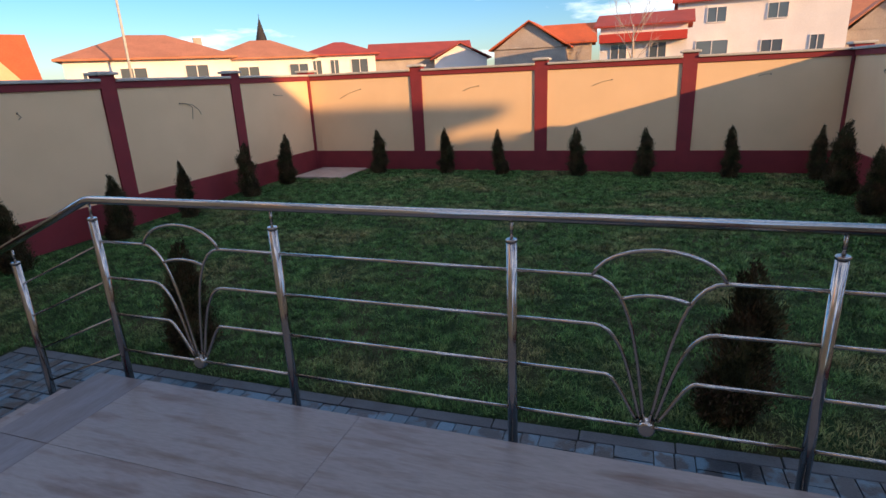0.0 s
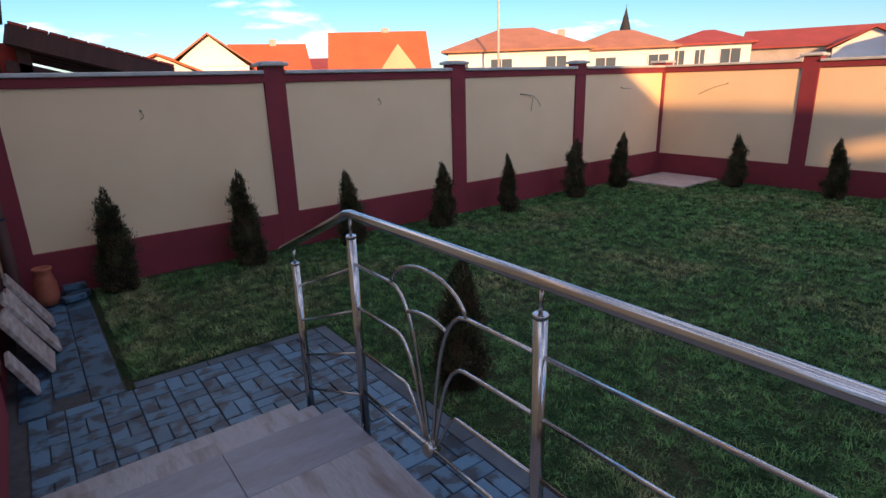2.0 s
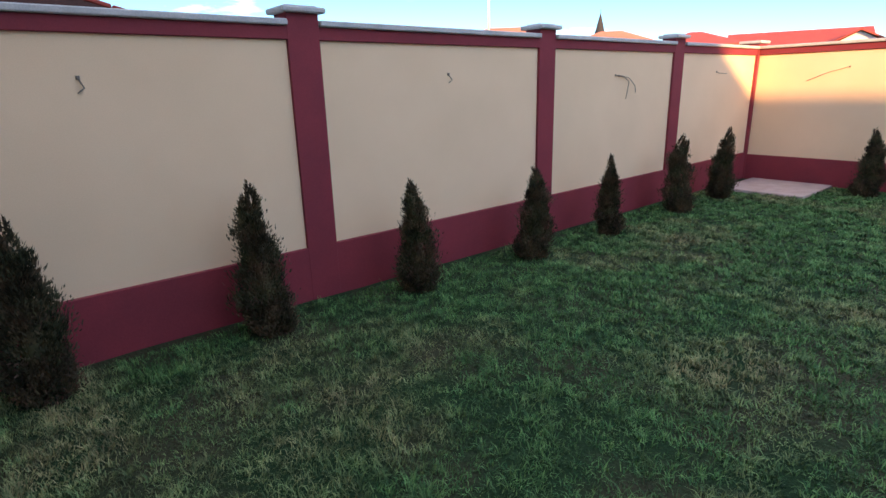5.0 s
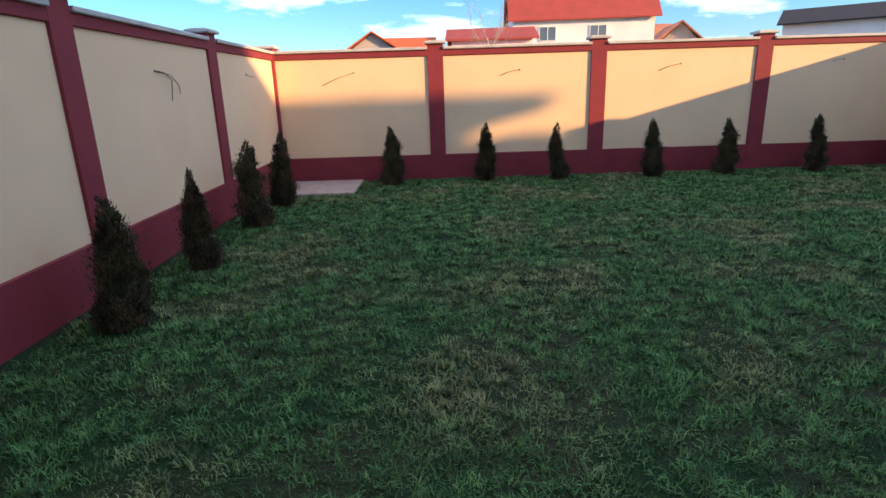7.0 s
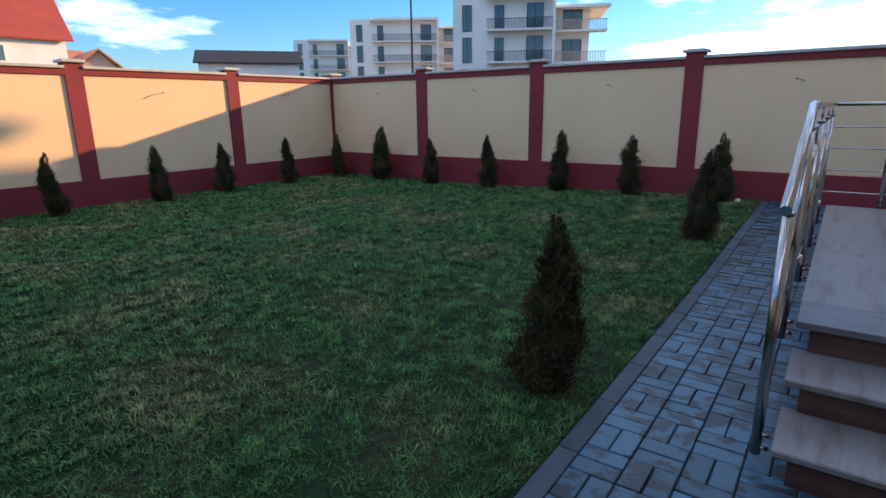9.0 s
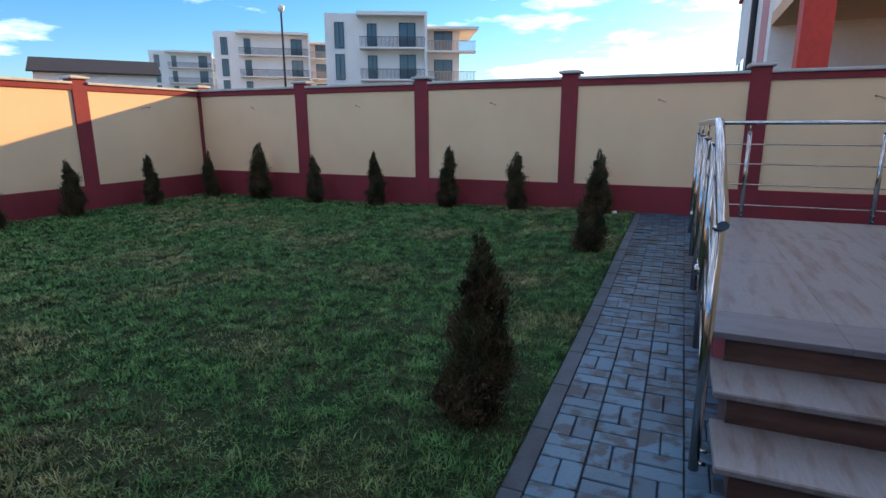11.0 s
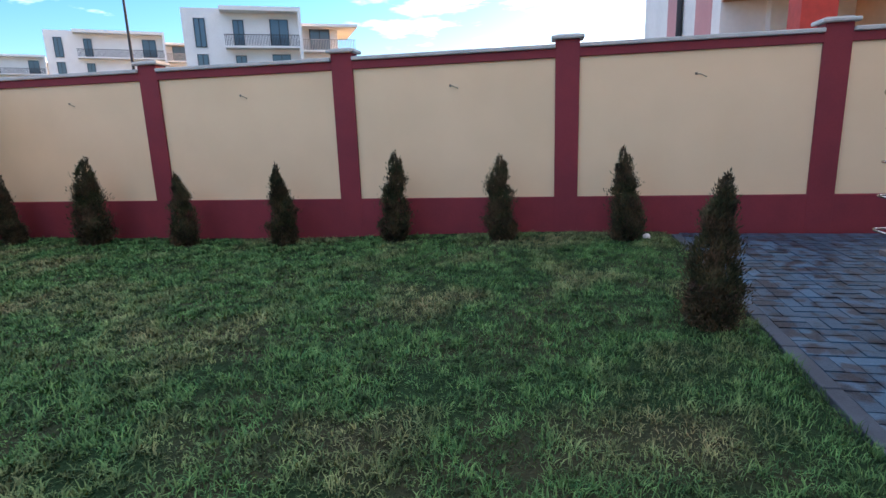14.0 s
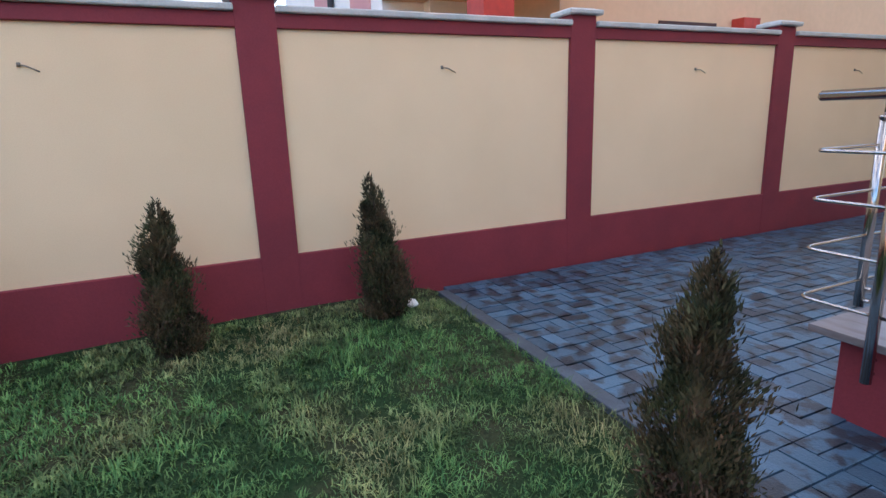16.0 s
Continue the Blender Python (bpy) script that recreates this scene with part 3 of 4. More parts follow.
for k, (x, y, h, i) in enumerate(spots):
    m = pose(x, y, ground_z(x, y) - 0.005, 3.5 * math.sin(k * 2.3), 3.0 * math.sin(k * 1.7 + 1), 0 if k in (1, 17) else (k * 77) % 360)
    if i in used:
        t = copy_thing(kinds[i], m)
    else:
        t = kinds[i]
        used.add(i)
        t.matrix_basis = m
    t.scale = (h, h, h)
    if k >= len(spots) - 2:
        tagged(t, "young thuja by the paving with browned lower foliage")

# ---- grass blades ----
def in_lawn(x, y):
    ok = (x > XL + 0.13) & (x < XR - 0.13) & (y < YB - 0.13) & (y > 1.19) & ~((x > -4.70) & (y < 2.67)) & ~((x < -5.80) & (y > 10.22))
    return ok


rng = np.random.RandomState(5)
tufts, blades = 92000, 8  # tufts of blades that lean outwards from a shared foot
tx, ty = rng.uniform(XL, XR, tufts), 1.15 + 10.5 * rng.rand(tufts) ** 1.25
thick = np.array([noise.noise((a * 2.3, b * 2.3, 3.0)) + 0.8 * noise.noise((a * 6.5, b * 6.5, 7.0)) + 0.5 * noise.noise((a * 15.0, b * 15.0, 1.0)) for a, b in zip(tx.tolist(), ty.tolist())])
keep = rng.rand(tufts) < 0.93 + 0.50 * thick
tx, ty, thick = tx[keep], ty[keep], thick[keep]
out = rng.rand(len(tx) * blades) * math.tau
off = 0.030 * np.sqrt(rng.rand(len(out))) * np.repeat(0.6 + rng.rand(len(tx)), blades)
gx, gy, clump = np.repeat(tx, blades) + off * np.cos(out), np.repeat(ty, blades) + off * np.sin(out), np.repeat(thick, blades)
comb, tall = np.repeat(rng.rand(len(tx)) * math.tau, blades), np.repeat(0.65 + 0.75 * rng.rand(len(tx)) ** 1.5, blades)
keep = in_lawn(gx, gy)
for px, py, _, _ in spots:
    keep &= (gx - px) ** 2 + (gy - py) ** 2 > (0.13 + 0.07 * rng.rand(len(gx))) ** 2
gx, gy, clump, out, comb, tall = (a[keep] for a in (gx, gy, clump, out, comb, tall))
n = len(gx)
sx = np.clip((gx + 2.0) / 5.4, 0, 1)
sy = np.clip((8.0 - gy) / 4.5, 0, 1)
gz = -0.47 + 0.10 * sx * sx * (3 - 2 * sx) * sy * sy * (3 - 2 * sy) - 0.004
ang, lean = np.where(rng.rand(n) < 0.5, out, comb + 0.7 * rng.randn(n)), 0.25 + 1.25 * rng.rand(n)
hgt = (0.017 + 0.026 * rng.rand(n)) * tall * np.clip(1 + 0.5 * clump, 0.6, 1.7)
wid = 0.0013 + 0.0014 * rng.rand(n) + 0.0006 * np.clip(gy - 3, 0, 9)
base_p = np.stack([gx, gy, gz], 1)
d = np.stack([np.cos(ang), np.sin(ang), np.zeros(n)], 1)
s = np.stack([-np.sin(ang), np.cos(ang), np.zeros(n)], 1)
upv = np.array([[0, 0, 1.0]])
mid = base_p + d * (0.35 * lean * hgt)[:, None] + upv * (0.62 * hgt)[:, None]
tip = base_p + d * (1.05 * lean * hgt)[:, None] + upv * (hgt * (1.1 - 0.25 * lean))[:, None]
w = s * wid[:, None]
co = np.stack([base_p - w, base_p + w, mid + 0.8 * w, mid - 0.8 * w, tip], 1).reshape(-1, 3)
me = bpy.data.meshes.new("lawn_grass")
i0 = np.arange(n) * 5
loops = np.stack([i0, i0 + 1, i0 + 2, i0 + 3, i0 + 3, i0 + 2, i0 + 4], 1).reshape(-1)
me.vertices.add(5 * n)
me.vertices.foreach_set("co", co.reshape(-1))
me.loops.add(7 * n)
me.loops.foreach_set("vertex_index", loops.astype(np.int32))
me.polygons.add(2 * n)
st = np.stack([np.arange(n) * 7, np.arange(n) * 7 + 4], 1).reshape(-1)
me.polygons.foreach_set("loop_start", st.astype(np.int32))
me.update(calc_edges=True)
me.validate()
me.materials.append(M_GRASS)
tagged(new("lawn_grass", me), "short patchy winter grass with yellowed tufts", "grass", kind="stuff")


# ---- far and near buildings over the wall ----
def roof_mesh(w, d, eave, ridge, hip, over=0.5, th=0.14):
    bm = bmesh.new()
    hw, hd = w / 2 + over, d / 2 + over
    if not hip:  # two sloping slabs, open at the gables
        prof = ((-hd, eave), (0, ridge), (hd, eave), (hd, eave - th), (0, ridge - th), (-hd, eave - th))
        a, b = [[bm.verts.new((x, y, z)) for y, z in prof] for x in (-hw, hw)]
        for k in range(6):
            bm.faces.new((a[k], b[k], b[(k + 1) % 6], a[(k + 1) % 6]))
        for e in (a, b):
            bm.faces.new((e[0], e[1], e[4], e[5]))
            bm.faces.new((e[1], e[2], e[3], e[4]))
        return bm
    run = max(hw - hd, 0.3)
    e = [(-hw, -hd, eave), (hw, -hd, eave), (hw, hd, eave), (-hw, hd, eave)]
    top = [bm.verts.new((x, y, z)) for x, y, z in e]
    lowv = [bm.verts.new((x, y, z - th)) for x, y, z in e]
    r0, r1 = bm.verts.new((-run, 0, ridge)), bm.verts.new((run, 0, ridge))
    bm.faces.new((top[0], top[1], r1, r0))
    bm.faces.new((top[2], top[3], r0, r1))
    bm.faces.new((top[1], top[2], r1))
    bm.faces.new((top[3], top[0], r0))
    bm.faces.new(lowv)
    for k in range(4):
        bm.faces.new((top[k], lowv[k], lowv[(k + 1) % 4], top[(k + 1) % 4]))
    return bm


def window(parent, x, y, z, w, h, frame=None):
    """A window on a local -y face: frame proud, glass set into it."""
    boxpart("window", (x - w / 2, y - 0.05, z, x + w / 2, y + 0.02, z + h), M_GLASS, parent)
    bm = bmesh.new()
    for a in ((x - w / 2 - 0.06, z - 0.06, x + w / 2 + 0.06, z), (x - w / 2 - 0.06, z + h, x + w / 2 + 0.06, z + h + 0.06), (x - w / 2 - 0.06, z, x - w / 2, z + h), (x + w / 2, z, x + w / 2 + 0.06, z + h), (x - 0.03, z, x + 0.03, z + h)):
        box(bm, a[0], y - 0.09, a[1], a[2], y + 0.01, a[3])
    part("window_frame", bm, frame or M_WHITE, parent)


def house_at(label, x, y, yaw, w, d, eave, ridge, hip, wall, tile, wins=(), gable_front=False, extras=()):
    h = thing("house", label, "house", "houses beyond the wall", at=pose(x, y, 0, 0, 0, yaw))
    boxpart("wall", (-w / 2, -d / 2, -0.6, w / 2, d / 2, eave - 0.02), wall, h)
    if not hip:
        for sx in (-1, 1):
            bm = bmesh.new()
            v = [bm.verts.new((sx * w / 2, yy, zz)) for yy, zz in ((-d / 2, eave - 0.1), (d / 2, eave - 0.1), (0, ridge - 0.18))]
            u = [bm.verts.new((sx * (w / 2 - 0.2), yy, zz)) for yy, zz in ((-d / 2, eave - 0.1), (d / 2, eave - 0.1), (0, ridge - 0.18))]
            bm.faces.new(v), bm.faces.new(u[::-1])
            for k in range(3):
                bm.faces.new((v[k], u[k], u[(k + 1) % 3], v[(k + 1) % 3]))
            part("gable", bm, wall, h)
    r = part("roof", roof_mesh(w, d, eave, ridge, hip), tile, h)
    for cx, cy, ch in extras:
        boxpart("chimney", (cx - 0.3, cy - 0.3, eave, cx + 0.3, cy + 0.3, ridge + ch), M_GREYW, r)
    for wx, wz, ww, wh in wins:
        window(h, wx, -d / 2, wz, ww, wh)
    return h


row = [(-4.0, 1.9, 0.5, 0.9), (-1.2, 1.9, 1.6, 1.1), (2.9, 1.9, 1.5, 1.2)]
A = house_at("white bungalow with a brown hipped tile roof", -35.3, 35.0, 46, 10.6, 8.0, 3.7, 5.5, True, M_WHITE, M_TILE, row, extras=((3.6, 0.5, -0.2),))
house_at("white bungalow with a brown hipped tile roof", -31.8, 44.2, 36, 8.2, 6.5, 3.75, 5.3, True, M_WHITE, M_TILE, row[:3])
house_at("white bungalow with a brown hipped tile roof", -29.8, 54.8, 29, 7.0, 6.0, 4.15, 5.45, True, M_WHITE, M_TILE3, [(-2.4, 2.2, 1.0, 1.4), (-0.6, 2.2, 0.8, 1.4), (1.9, 2.2, 1.6, 1.4)])
house_at("low grey house with a dark red tile roof", -25.6, 67.5, 21, 11.5, 7.0, 3.9, 5.7, False, M_GREYW, M_TILE3)
house_at("low house with a dark red gabled roof", -20.2, 66.5, 110, 5.5, 6.0, 3.5, 5.2, False, M_WHITE, M_TILE3)
house_at("unfinished grey gabled house with an orange tile roof", -10.4, 63.0, 90, 9.0, 7.2, 3.9, 6.5, False, M_GREYW, M_TILE2)
E_wing = house_at("orange tiled side wing of an unfinished house", -7.0, 63.5, 5, 4.5, 6.0, 4.3, 6.25, False, M_GREYW, M_TILE2)
F = house_at("red roofed house with a covered red balcony", 0.4, 53.0, -3, 6.6, 6.0, 4.85, 5.95, False, M_WHITE, M_TILE3, [(-1.8, 2.2, 1.2, 1.2), (1.2, 2.2, 1.2, 1.2)])
boxpart("balcony", (-3.3, -3.9, 3.55, 3.3, -3.0, 4.2), M_RED, F)
G = house_at("large white two-storey house with a steep red tile roof", 10.2, 63.0, -4, 13.4, 9.0, 7.1, 12.8, False, M_WHITE, M_TILE3, [(-3.4, 5.2, 1.5, 1.2), (1.4, 5.2, 1.5, 1.2), (-3.6, 2.0, 2.6, 1.6), (1.2, 2.0, 1.6, 1.4), (4.6, 1.6, 1.0, 2.0)])
boxpart("balcony_rail", (-6.5, -5.0, 1.4, 6.5, -4.95, 2.2), M_GREYW, G)
house_at("small white gabled house with a brown roof", 21.5, 66.0, 80, 8.0, 6.0, 4.0, 7.0, False, M_GREYW, M_TILE)
house_at("house with a brown tile roof", 22.0, 80.0, 0, 9.0, 7.0, 5.6, 8.4, False, M_PEACH, M_TILE)
H = house_at("orange steep roofed house with a pale gable dormer", -41.2, 25.3, 60, 6.8, 6.0, 2.3, 5.45, False, M_WHITE, M_TILE2, extras=((0.6, 0.2, 0.25),))
bm = bmesh.new()
dv = [(-0.4, -3.4, 1.9), (3.2, -3.4, 1.9), (1.4, -3.4, 4.3), (-0.4, -1.0, 1.9), (3.2, -1.0, 1.9), (1.4, -0.4, 4.3)]
dv = [bm.verts.new(v) for v in dv]
for f in ((0, 1, 2), (5, 4, 3), (0, 2, 5, 3), (2, 1, 4, 5), (1, 0, 3, 4)):
    bm.faces.new([dv[k] for k in f])
part("dormer", bm, M_PEACH, H, "pale gable dormer")
house_at("white gabled house with a brown roof edge", -52.0, 15.2, 164, 9.0, 5.6, 3.2, 5.6, False, M_WHITE, M_TILE, [])
house_at("house with a long orange tile roof", -54.0, 21.0, 72, 6.0, 6.0, 3.0, 5.3, False, M_WHITE, M_TILE2, extras=((0.5, 0.0, 0.4),))
house_at("low house with a red tile roof", -56.0, 24.0, 70, 9.0, 6.0, 3.0, 4.1, False, M_WHITE, M_TILE3)
house_at("low house with an orange tile roof", -50.5, 11.2, 160, 6.0, 5.0, 2.8, 4.1, False, M_WHITE, M_TILE2)
D = house_at("dark roofed modern house with white walls", 38.0, 62.0, -36, 11.0, 8.0, 6.3, 8.0, False, M_WHITE, M_DARK)

st = thing("church_steeple", "distant dark slate church steeple", "church", at=pose(-76.5, 107.0, 0))
bm = bmesh.new()
lathe(bm, 0, 0, [(1.5, 9.0), (1.1, 11.0), (0.06, 15.0), (0.04, 15.8)], 8)
part("spire", bm, M_DARK, st)
boxpart("tower", (-1.3, -1.3, -0.6, 1.3, 1.3, 9.0), M_GREYW, st)


def lamp_post(x, y, h, r, head):
    p = thing("street_lamp", "tall slim grey street lamp post beyond the wall", "street lamp", "street lamps", at=pose(x, y, 0))
    bm = bmesh.new()
    tube(bm, [(0, 0, -0.6), (0, 0, h)], [r, r * 0.7], 8)
    part("pole", bm, M_COPING if not head else M_DARK, p)
    if head:
        bm = bmesh.new()
        lathe(bm, 0, 0, [(0.05, h), (0.16, h + 0.12), (0.2, h + 0.3), (0.08, h + 0.36)], 10)
        part("lamp_head", bm, M_WHITE, p)


lamp_post(-30.6, 28.6, 9.0, 0.10, False)
lamp_post(18.7, 21.3, 6.5, 0.07, True)


def apartment(label, x, y, yaw, w, d, h, balcony_side=1):
    """A white block of flats: stepped white volumes, window pairs, balconies with dark rails."""
    a = thing("apartment_building", label, "apartment building", "white apartment buildings", at=pose(x, y, 0, 0, 0, yaw))
    boxpart("wall", (-w / 2, -d / 2, -0.6, w / 2, d / 2, h), M_WHITE, a)
    boxpart("roof_slab", (-w / 2 + 3.2, -d / 2 - 1.3, h - 0.35, w / 2 + 0.002, -d / 2, h + 0.002), M_WHITE, a)
    boxpart("side_pier", (w / 2 - 0.25, -d / 2 - 1.3, -0.6, w / 2 + 0.004, -d / 2 + 0.1, h - 0.35), M_WHITE, a)
    wing = boxpart("side_wing", (w / 2, -d / 2 + 2.5, -0.6, w / 2 + 3.6, d / 2, h - 1.2), M_WHITE, a)
    for fz in (h - 3.3, h - 6.3, h - 9.3):
        for wx, ww, wh, dz in ((-w / 2 + 1.4, 0.8, 2.3, 0.1), (-w / 2 + 4.6, 0.8, 2.1, 0.2), (w / 2 - 1.9, 1.5, 2.2, 0.2)):
            if fz + dz > 0:
                window(a, wx, -d / 2, fz + dz, ww, wh, M_DARK)
        boxpart("balcony", (-w / 2 + 3.4, -d / 2 - 1.25, fz - 0.12, w / 2 - 0.25, -d / 2, fz + 0.05), M_WHITE, a)
        b = bmesh.new()
        box(b, -w / 2 + 3.4, -d / 2 - 1.22, fz + 0.95, w / 2 - 0.25, -d / 2 - 1.17, fz + 1.0)
        q = -w / 2 + 3.45
        while q < w / 2 - 0.3:
            box(b, q, -d / 2 - 1.21, fz + 0.05, q + 0.045, -d / 2 - 1.18, fz + 0.95)
            q += 0.13
        part("balcony_rail", b, M_DARK, a)
        boxpart("side_balcony", (w / 2 + 0.002, -d / 2 + 1.1, fz - 0.12, w / 2 + 5.2, -d / 2 + 2.6, fz + 0.05), M_WHITE, a)
        b = bmesh.new()
        box(b, w / 2 + 0.1, -d / 2 + 1.1, fz + 0.95, w / 2 + 5.2, -d / 2 + 1.15, fz + 1.0)
        for k in range(34):
            box(b, w / 2 + 0.1 + k * 0.15, -d / 2 + 1.11, fz + 0.05, w / 2 + 0.16 + k * 0.15, -d / 2 + 1.14, fz + 0.95)
        part("side_balcony_rail", b, M_GREYW, a)
        if fz > 0:
            window(a, w / 2 + 1.9, -d / 2 + 2.5, fz + 0.2, 1.8, 2.0, M_DARK)
    boxpart("wing_roof", (w / 2 - 0.002, -d / 2 + 0.9, h - 1.2, w / 2 + 5.4, d / 2, h - 0.95), M_WHITE, a)
    return a


apartment("white three-storey apartment building with dark balcony rails", 49.2, 33.0, -62, 10.0, 9.0, 11.6)
apartment("white three-storey apartment building with dark balcony rails", 68.0, 64.0, -52, 13.5, 12.0, 14.2)
apartment("distant white apartment building with dark balcony rails", 88.0, 103.0, -46, 12.0, 12.0, 15.8)
house_at("low dark roofed house far behind the wall", 62.0, 12.0, -75, 9.0, 6.0, 3.6, 5.6, False, M_GREYW, M_WOOD)

def bare_tree(x, y, height, seed):
    """A leafless tree: a tapered trunk and forking limbs."""
    rnd = random.Random(seed)
    t = thing("bare_tree", "bare leafless winter tree between the far houses", "tree", "bare trees", at=pose(x, y, -0.55))
    bm = bmesh.new()
    tube(bm, [(0, 0, 0), (0.1, 0, height * 0.3), (0.05, 0.1, height * 0.6)], [0.12, 0.09, 0.04], 7)
    part("trunk", bm, M_GREYW, t)
    bm = bmesh.new()

    def grow(p, d, length, r, depth):
        q = p + d * length
        mid = (p + q) / 2 + Vector((rnd.uniform(-1, 1), rnd.uniform(-1, 1), 0)) * length * 0.08
        tube(bm, [p, mid, q], [r, r * 0.8, r * 0.55], 4)
        if depth:
            for k in range(3):
                grow(p + d * length * rnd.uniform(0.45, 1.0), (d + Vector((rnd.uniform(-0.8, 0.8), rnd.uniform(-0.8, 0.8), rnd.uniform(-0.1, 0.5)))).normalized(), length * rnd.uniform(0.5, 0.72), r * 0.5, depth - 1)

    for k in range(7):
        a = k * 2.4
        grow(Vector((0.08, 0.05, height * (0.25 + 0.05 * k))), Vector((0.55 * math.cos(a), 0.55 * math.sin(a), 0.8)).normalized(), height * 0.26, 0.035, 3)
    part("branches", bm, M_GREYW, t)


bare_tree(-0.5, 46.0, 8.6, 3)
bare_tree(-2.6, 58.0, 7.4, 9)

# ---- neighbour's building behind the right wall, which shades the yard ----
nb = thing("neighbour_building", "pale pink and white neighbouring building with red columns", "building")
NX0, NX1, NY = 8.4, 21.3, -0.6
boxpart("wall", (NX0, -14.0, -0.6, NX1, NY - 1.6, 7.0), M_PEACH, nb)
boxpart("wall", (10.6, NY - 1.6, -0.6, NX1, NY, 7.0), M_WHITE, nb)
NB = 0.32  # face of the projecting bay
boxpart("bay", (10.9, NY - 0.01, -0.6, NX1 - 0.02, NB, 5.7), M_WHITE, nb)
boxpart("bay_roof", (10.7, NY + 0.001, 5.7, NX1 + 0.05, NB + 0.12, 5.82), M_TILE3, nb)
for x in (11.6, 15.2):
    boxpart("pink_strip", (x, NB, -0.6, x + 1.5, NB + 0.02, 5.69), M_PINK, nb, 0, "pale pink rendered strip")
bm = bmesh.new()
tube(bm, [(14.6, NB + 0.09, -0.5), (14.6, NB + 0.09, 5.7)], 0.085, 10)
part("downpipe", bm, M_DARK, nb)
for x in (17.2, 19.4):
    boxpart("window", (x, NB, 1.2, x + 1.1, NB + 0.03, 3.2), M_GLASS, nb)
for x, y in ((7.05, 0.02),):
    boxpart("column", (x - 0.25, y - 0.25, -0.6, x + 0.25, y + 0.25, 3.3), M_RED, nb)
boxpart("loggia_ceiling", (6.75, NY - 1.59, 3.3, 10.89, 0.32, 3.6), M_PEACH, nb)
boxpart("loggia_wall", (NX0, NY - 1.6, 3.6, 10.6, NY, 7.0), M_WHITE, nb)
boxpart("roof", (NX0 - 0.5, -14.4, 7.0, NX1 + 0.3, NY + 0.5, 7.25), M_TILE3, nb)
# unseen projection, assumed and added to cast the step in the back wall's shadow
boxpart("side_balcony", (NX1, -4.0, 5.9, NX1 + 1.6, NY + 0.3, 6.7), M_WHITE, nb)
boxpart("window", (8.36, -6.2, 1.9, 8.42, -4.6, 2.7), M_WOOD, nb)
boxpart("column", (8.1, -7.2, -0.6, 8.4, -6.7, 2.8), M_RED, nb)

# ---- carport and house behind the left wall ----
cp = thing("carport", "dark timber carport with a brown tiled lean-to roof", "carport")
CARPORT = pose(0, 1.0, 2.17, -16, 0, 0)
bm = bmesh.new()
box(bm, -10.9, 0.0, -0.03, -8.22, 1.60, 0.05)
roof = part("roof", bm, M_TILE3, cp)
roof.matrix_basis = CARPORT
for k in range(9):  # tile courses step down the slope
    boxpart("tile_course", (-10.9, 0.18 * k, 0.051, -8.18, 0.18 * k + 0.17, 0.085), M_TILE3, roof, 0.008)
bm = bmesh.new()
box(bm, -8.22, -0.02, -0.15, -8.185, 1.62, 0.049, bevel=0.004)
part("verge_board", bm, M_WOOD, cp, "dark brown verge board").matrix_basis = CARPORT
for k in range(5):
    bm = bmesh.new()
    box(bm, -10.7 + 0.58 * k, 0.0, -0.16, -10.6 + 0.58 * k, 1.55, -0.032)
    part("rafter", bm, M_WOOD, cp).matrix_basis = CARPORT
bm = bmesh.new()
box(bm, -8.46, 0.02, -0.42, -8.36, 1.0, -0.30, bevel=0.004)
part("brace", bm, M_WOOD, cp).matrix_basis = CARPORT
for y, top in ((1.03, 2.0), (2.05, 1.72)):
    boxpart("post", (-8.5, y, -0.6, -8.36, y + 0.13, top), M_WOOD, cp, 0.006)
boxpart("tie_beam", (-10.9, 2.06, 1.62, -8.2, 2.17, 1.74), M_WOOD, cp, 0.006)
nh = thing("neighbour_house", "white neighbouring house wall with dark red trim", "house")
boxpart("wall", (-14.0, -6.0, -0.6, -8.6, 0.85, 5.0), M_WHITE, nh)
boxpart("trim", (-8.6, 0.78, -0.6, -8.55, 0.87, 3.4), M_WOOD, nh, 0, "dark red-brown corner trim")
boxpart("panel", (-8.75, 0.86, -0.6, -8.65, 1.12, 2.06), M_RED, nh, 0, "red painted side panel")
boxpart("eave", (-14.2, -6.0, 2.75, -8.2, 1.05, 2.95), M_WOOD, nh)


# ---- paving: kerbs and blocks last ----
pav = thing("paving", "grey concrete paving blocks, tinted with sky blue, laid in basket weave", "paving", kind="structure")
bm = bmesh.new()
ex = [-7.1, -4.56, -4.0, -3.0, -2.0, -1.0, 0.0, 1.0, 2.0, 2.7, 3.44]
for x0, x1 in zip(ex, ex[1:]):
    y1 = 1.13 if x1 < -4.5 else 2.56
    q = [bm.verts.new((x, y, ground_z(x, min(y, 2.5)) - 0.012)) for x, y in ((x0, -9.0 if x0 >= 1 else 0.4), (x1, -9.0 if x0 >= 1 else 0.4), (x1, y1), (x0, y1))]
    bm.faces.new(q)
part("joint_bed", bm, M_JOINT, pav)


def block_mesh(name, lx, ly, mt):
    bm = bmesh.new()
    box(bm, -lx / 2, -ly / 2, -0.06, lx / 2, ly / 2, 0, bevel=0.004)
    return mesh_of(name, bm, mt)


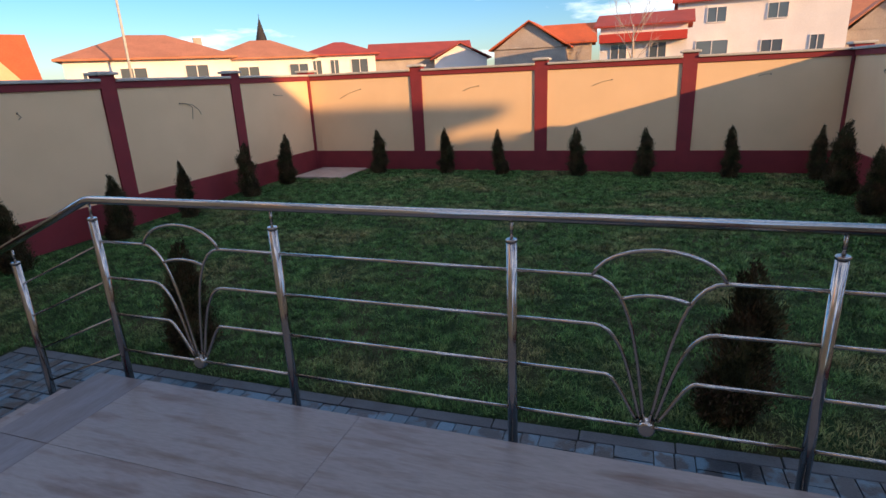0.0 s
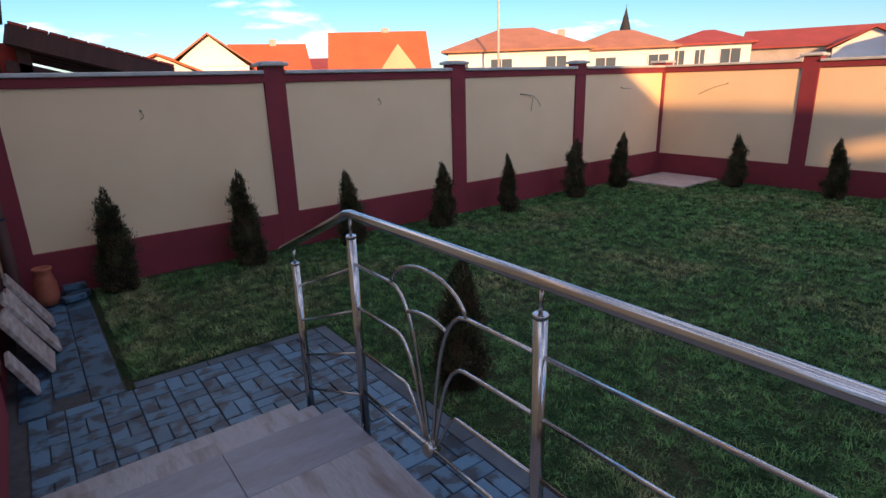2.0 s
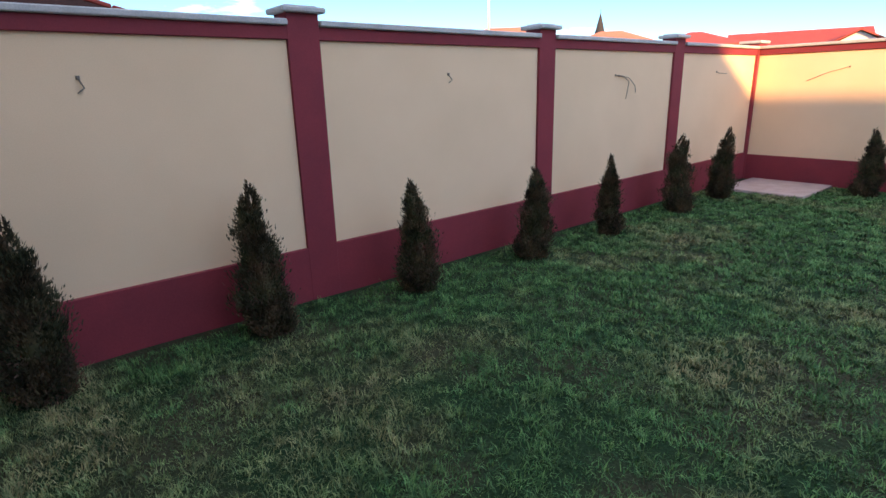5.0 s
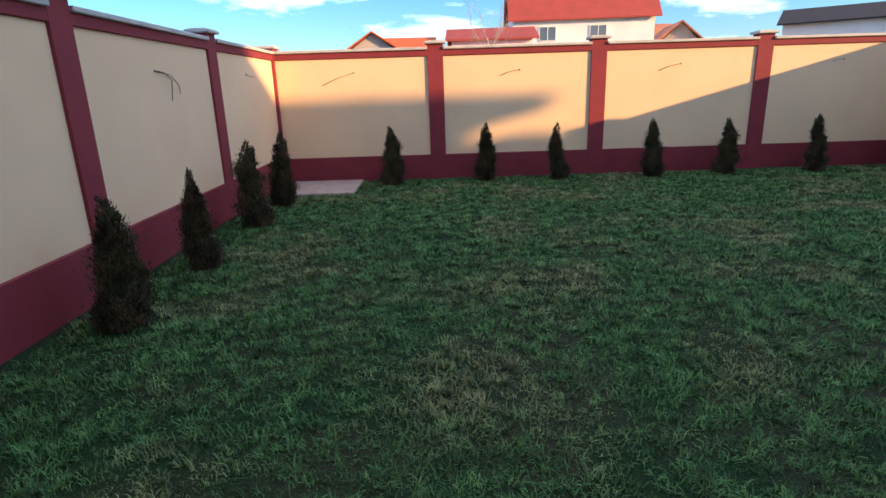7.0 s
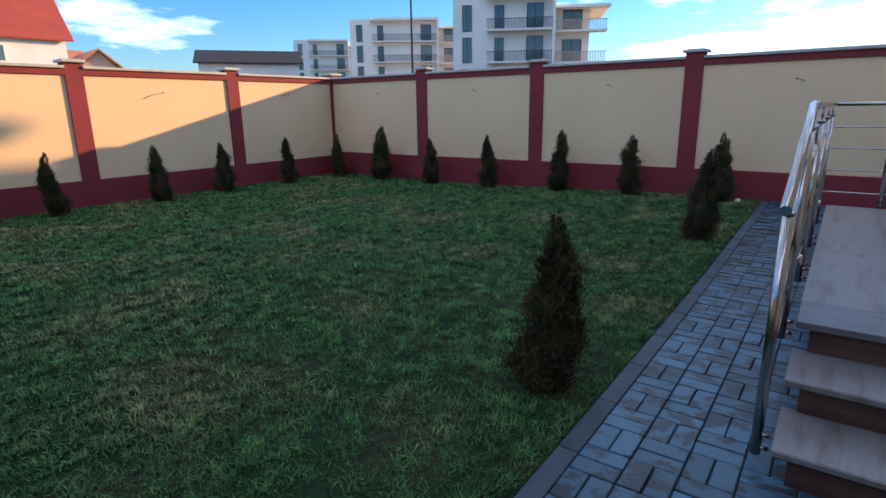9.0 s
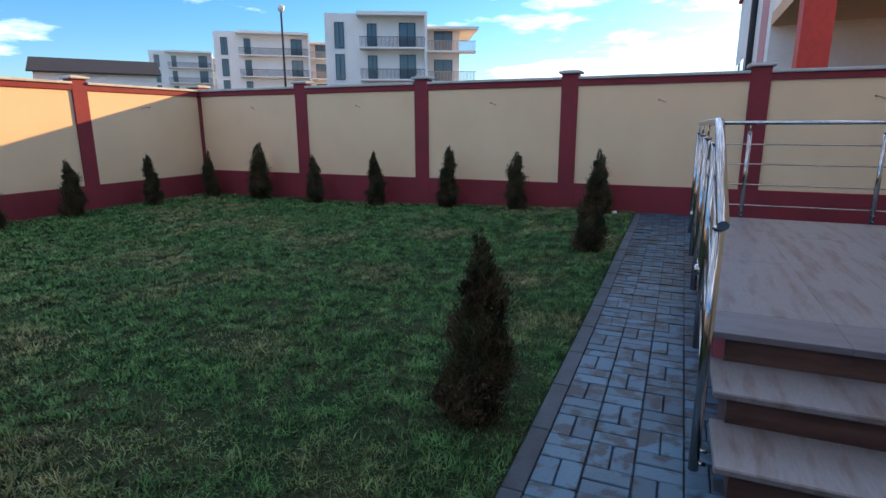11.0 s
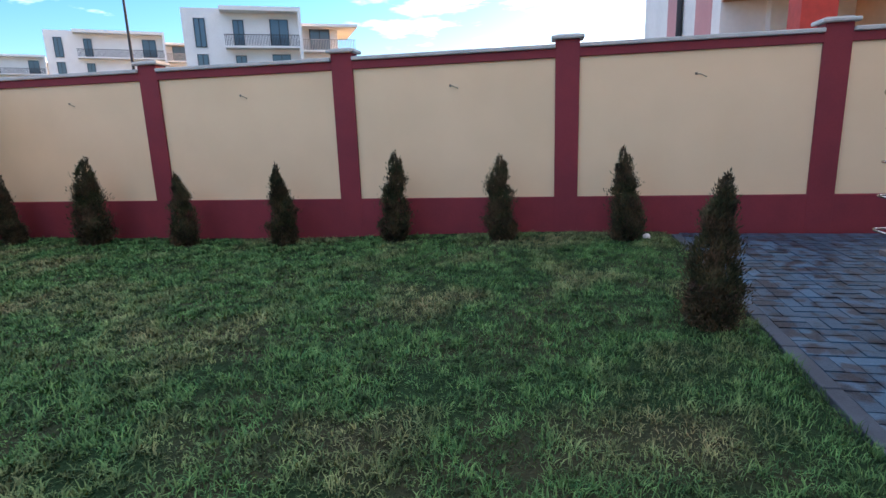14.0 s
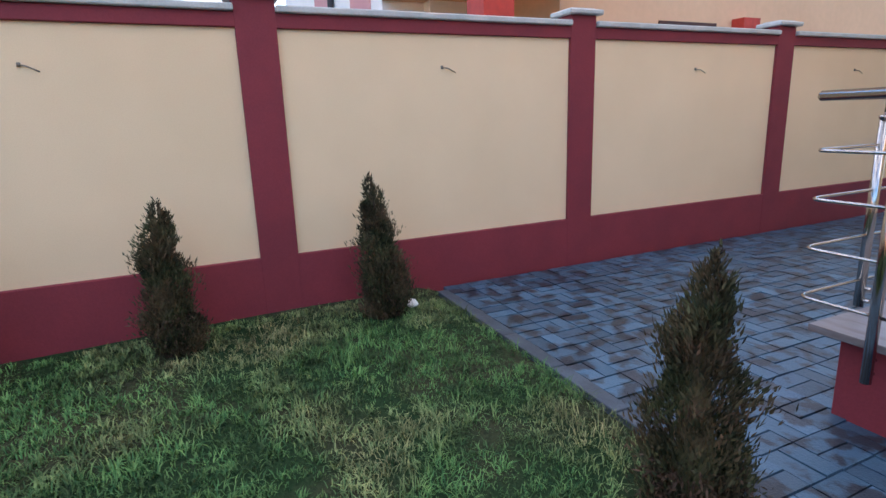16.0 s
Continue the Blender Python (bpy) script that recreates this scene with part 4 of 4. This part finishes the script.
kerb_me = block_mesh("kerb_stone", 0.494, 0.094, M_KERB)
x = -4.66 + 0.25
while x < 3.35:
    piece("kerb_stone", kerb_me, pav, pose(x, 2.612, ground_z(x, 2.5) + 0.004, 0, -math.degrees(0.02) * smooth((x + 2) / 2), 0))
    x += 0.5
for y in (1.43, 1.93, 2.31):
    piece("kerb_stone", kerb_me, pav, pose(-4.617, y, -0.466, 0, 0, 90))

near_me = [block_mesh("paving_block", 0.194, 0.094, M_PAVER)]
rng = random.Random(4)
far = bmesh.new()


def lay(x, y, along, near):
    m = pose(x, y, ground_z(x, min(y, 2.5)) + rng.uniform(-0.002, 0.003), rng.uniform(-0.5, 0.5), rng.uniform(-0.5, 0.5), (0 if along else 90) + rng.uniform(-0.7, 0.7))
    if near:
        piece("paving_block", near_me[0], pav, m)
    else:
        box(far, -0.097, -0.047, -0.06, 0.097, 0.047, 0, m=m)


for i in range(41):
    for j in range(12):
        cx, cy = -4.47 + 0.2 * i, 2.465 - 0.2 * j
        under = cx > -3.35 and cx < 0.9 and cy < 1.85
        if under or (cx < 0.9 and cy < 0.5) or cx > 3.4:
            continue
        near = cx < -1.6 and cy > 0.5
        if (i + j) % 2:
            lay(cx, cy - 0.05, True, near), lay(cx, cy + 0.05, True, near)
        else:
            lay(cx - 0.05, cy, False, near), lay(cx + 0.05, cy, False, near)
for i in range(13):
    for j in range(30):
        cx, cy = 1.13 + 0.2 * i, 0.065 - 0.2 * j
        if cx > 3.42:
            continue
        if (i + j) % 2:
            lay(cx, cy - 0.05, True, False), lay(cx, cy + 0.05, True, False)
        else:
            lay(cx - 0.05, cy, False, False), lay(cx + 0.05, cy, False, False)
path_me = block_mesh("paving_block", 0.394, 0.194, M_PAVER)
for j in range(3):
    for i in range(7):
        x = -4.78 - 0.4 * i - (0.2 if j % 2 else 0)
        if x > -7.0:
            piece("paving_block", path_me, pav, pose(x, 0.62 + 0.2 * j, -0.468 + rng.uniform(0, 0.005), rng.uniform(-0.3, 0.3), 0, rng.uniform(-0.4, 0.4)))
me = bpy.data.meshes.new("far_paving_blocks")
far.to_mesh(me)
far.free()
me.materials.append(M_PAVER2)
tagged(piece("far_paving_blocks", me, pav), kind="stuff")
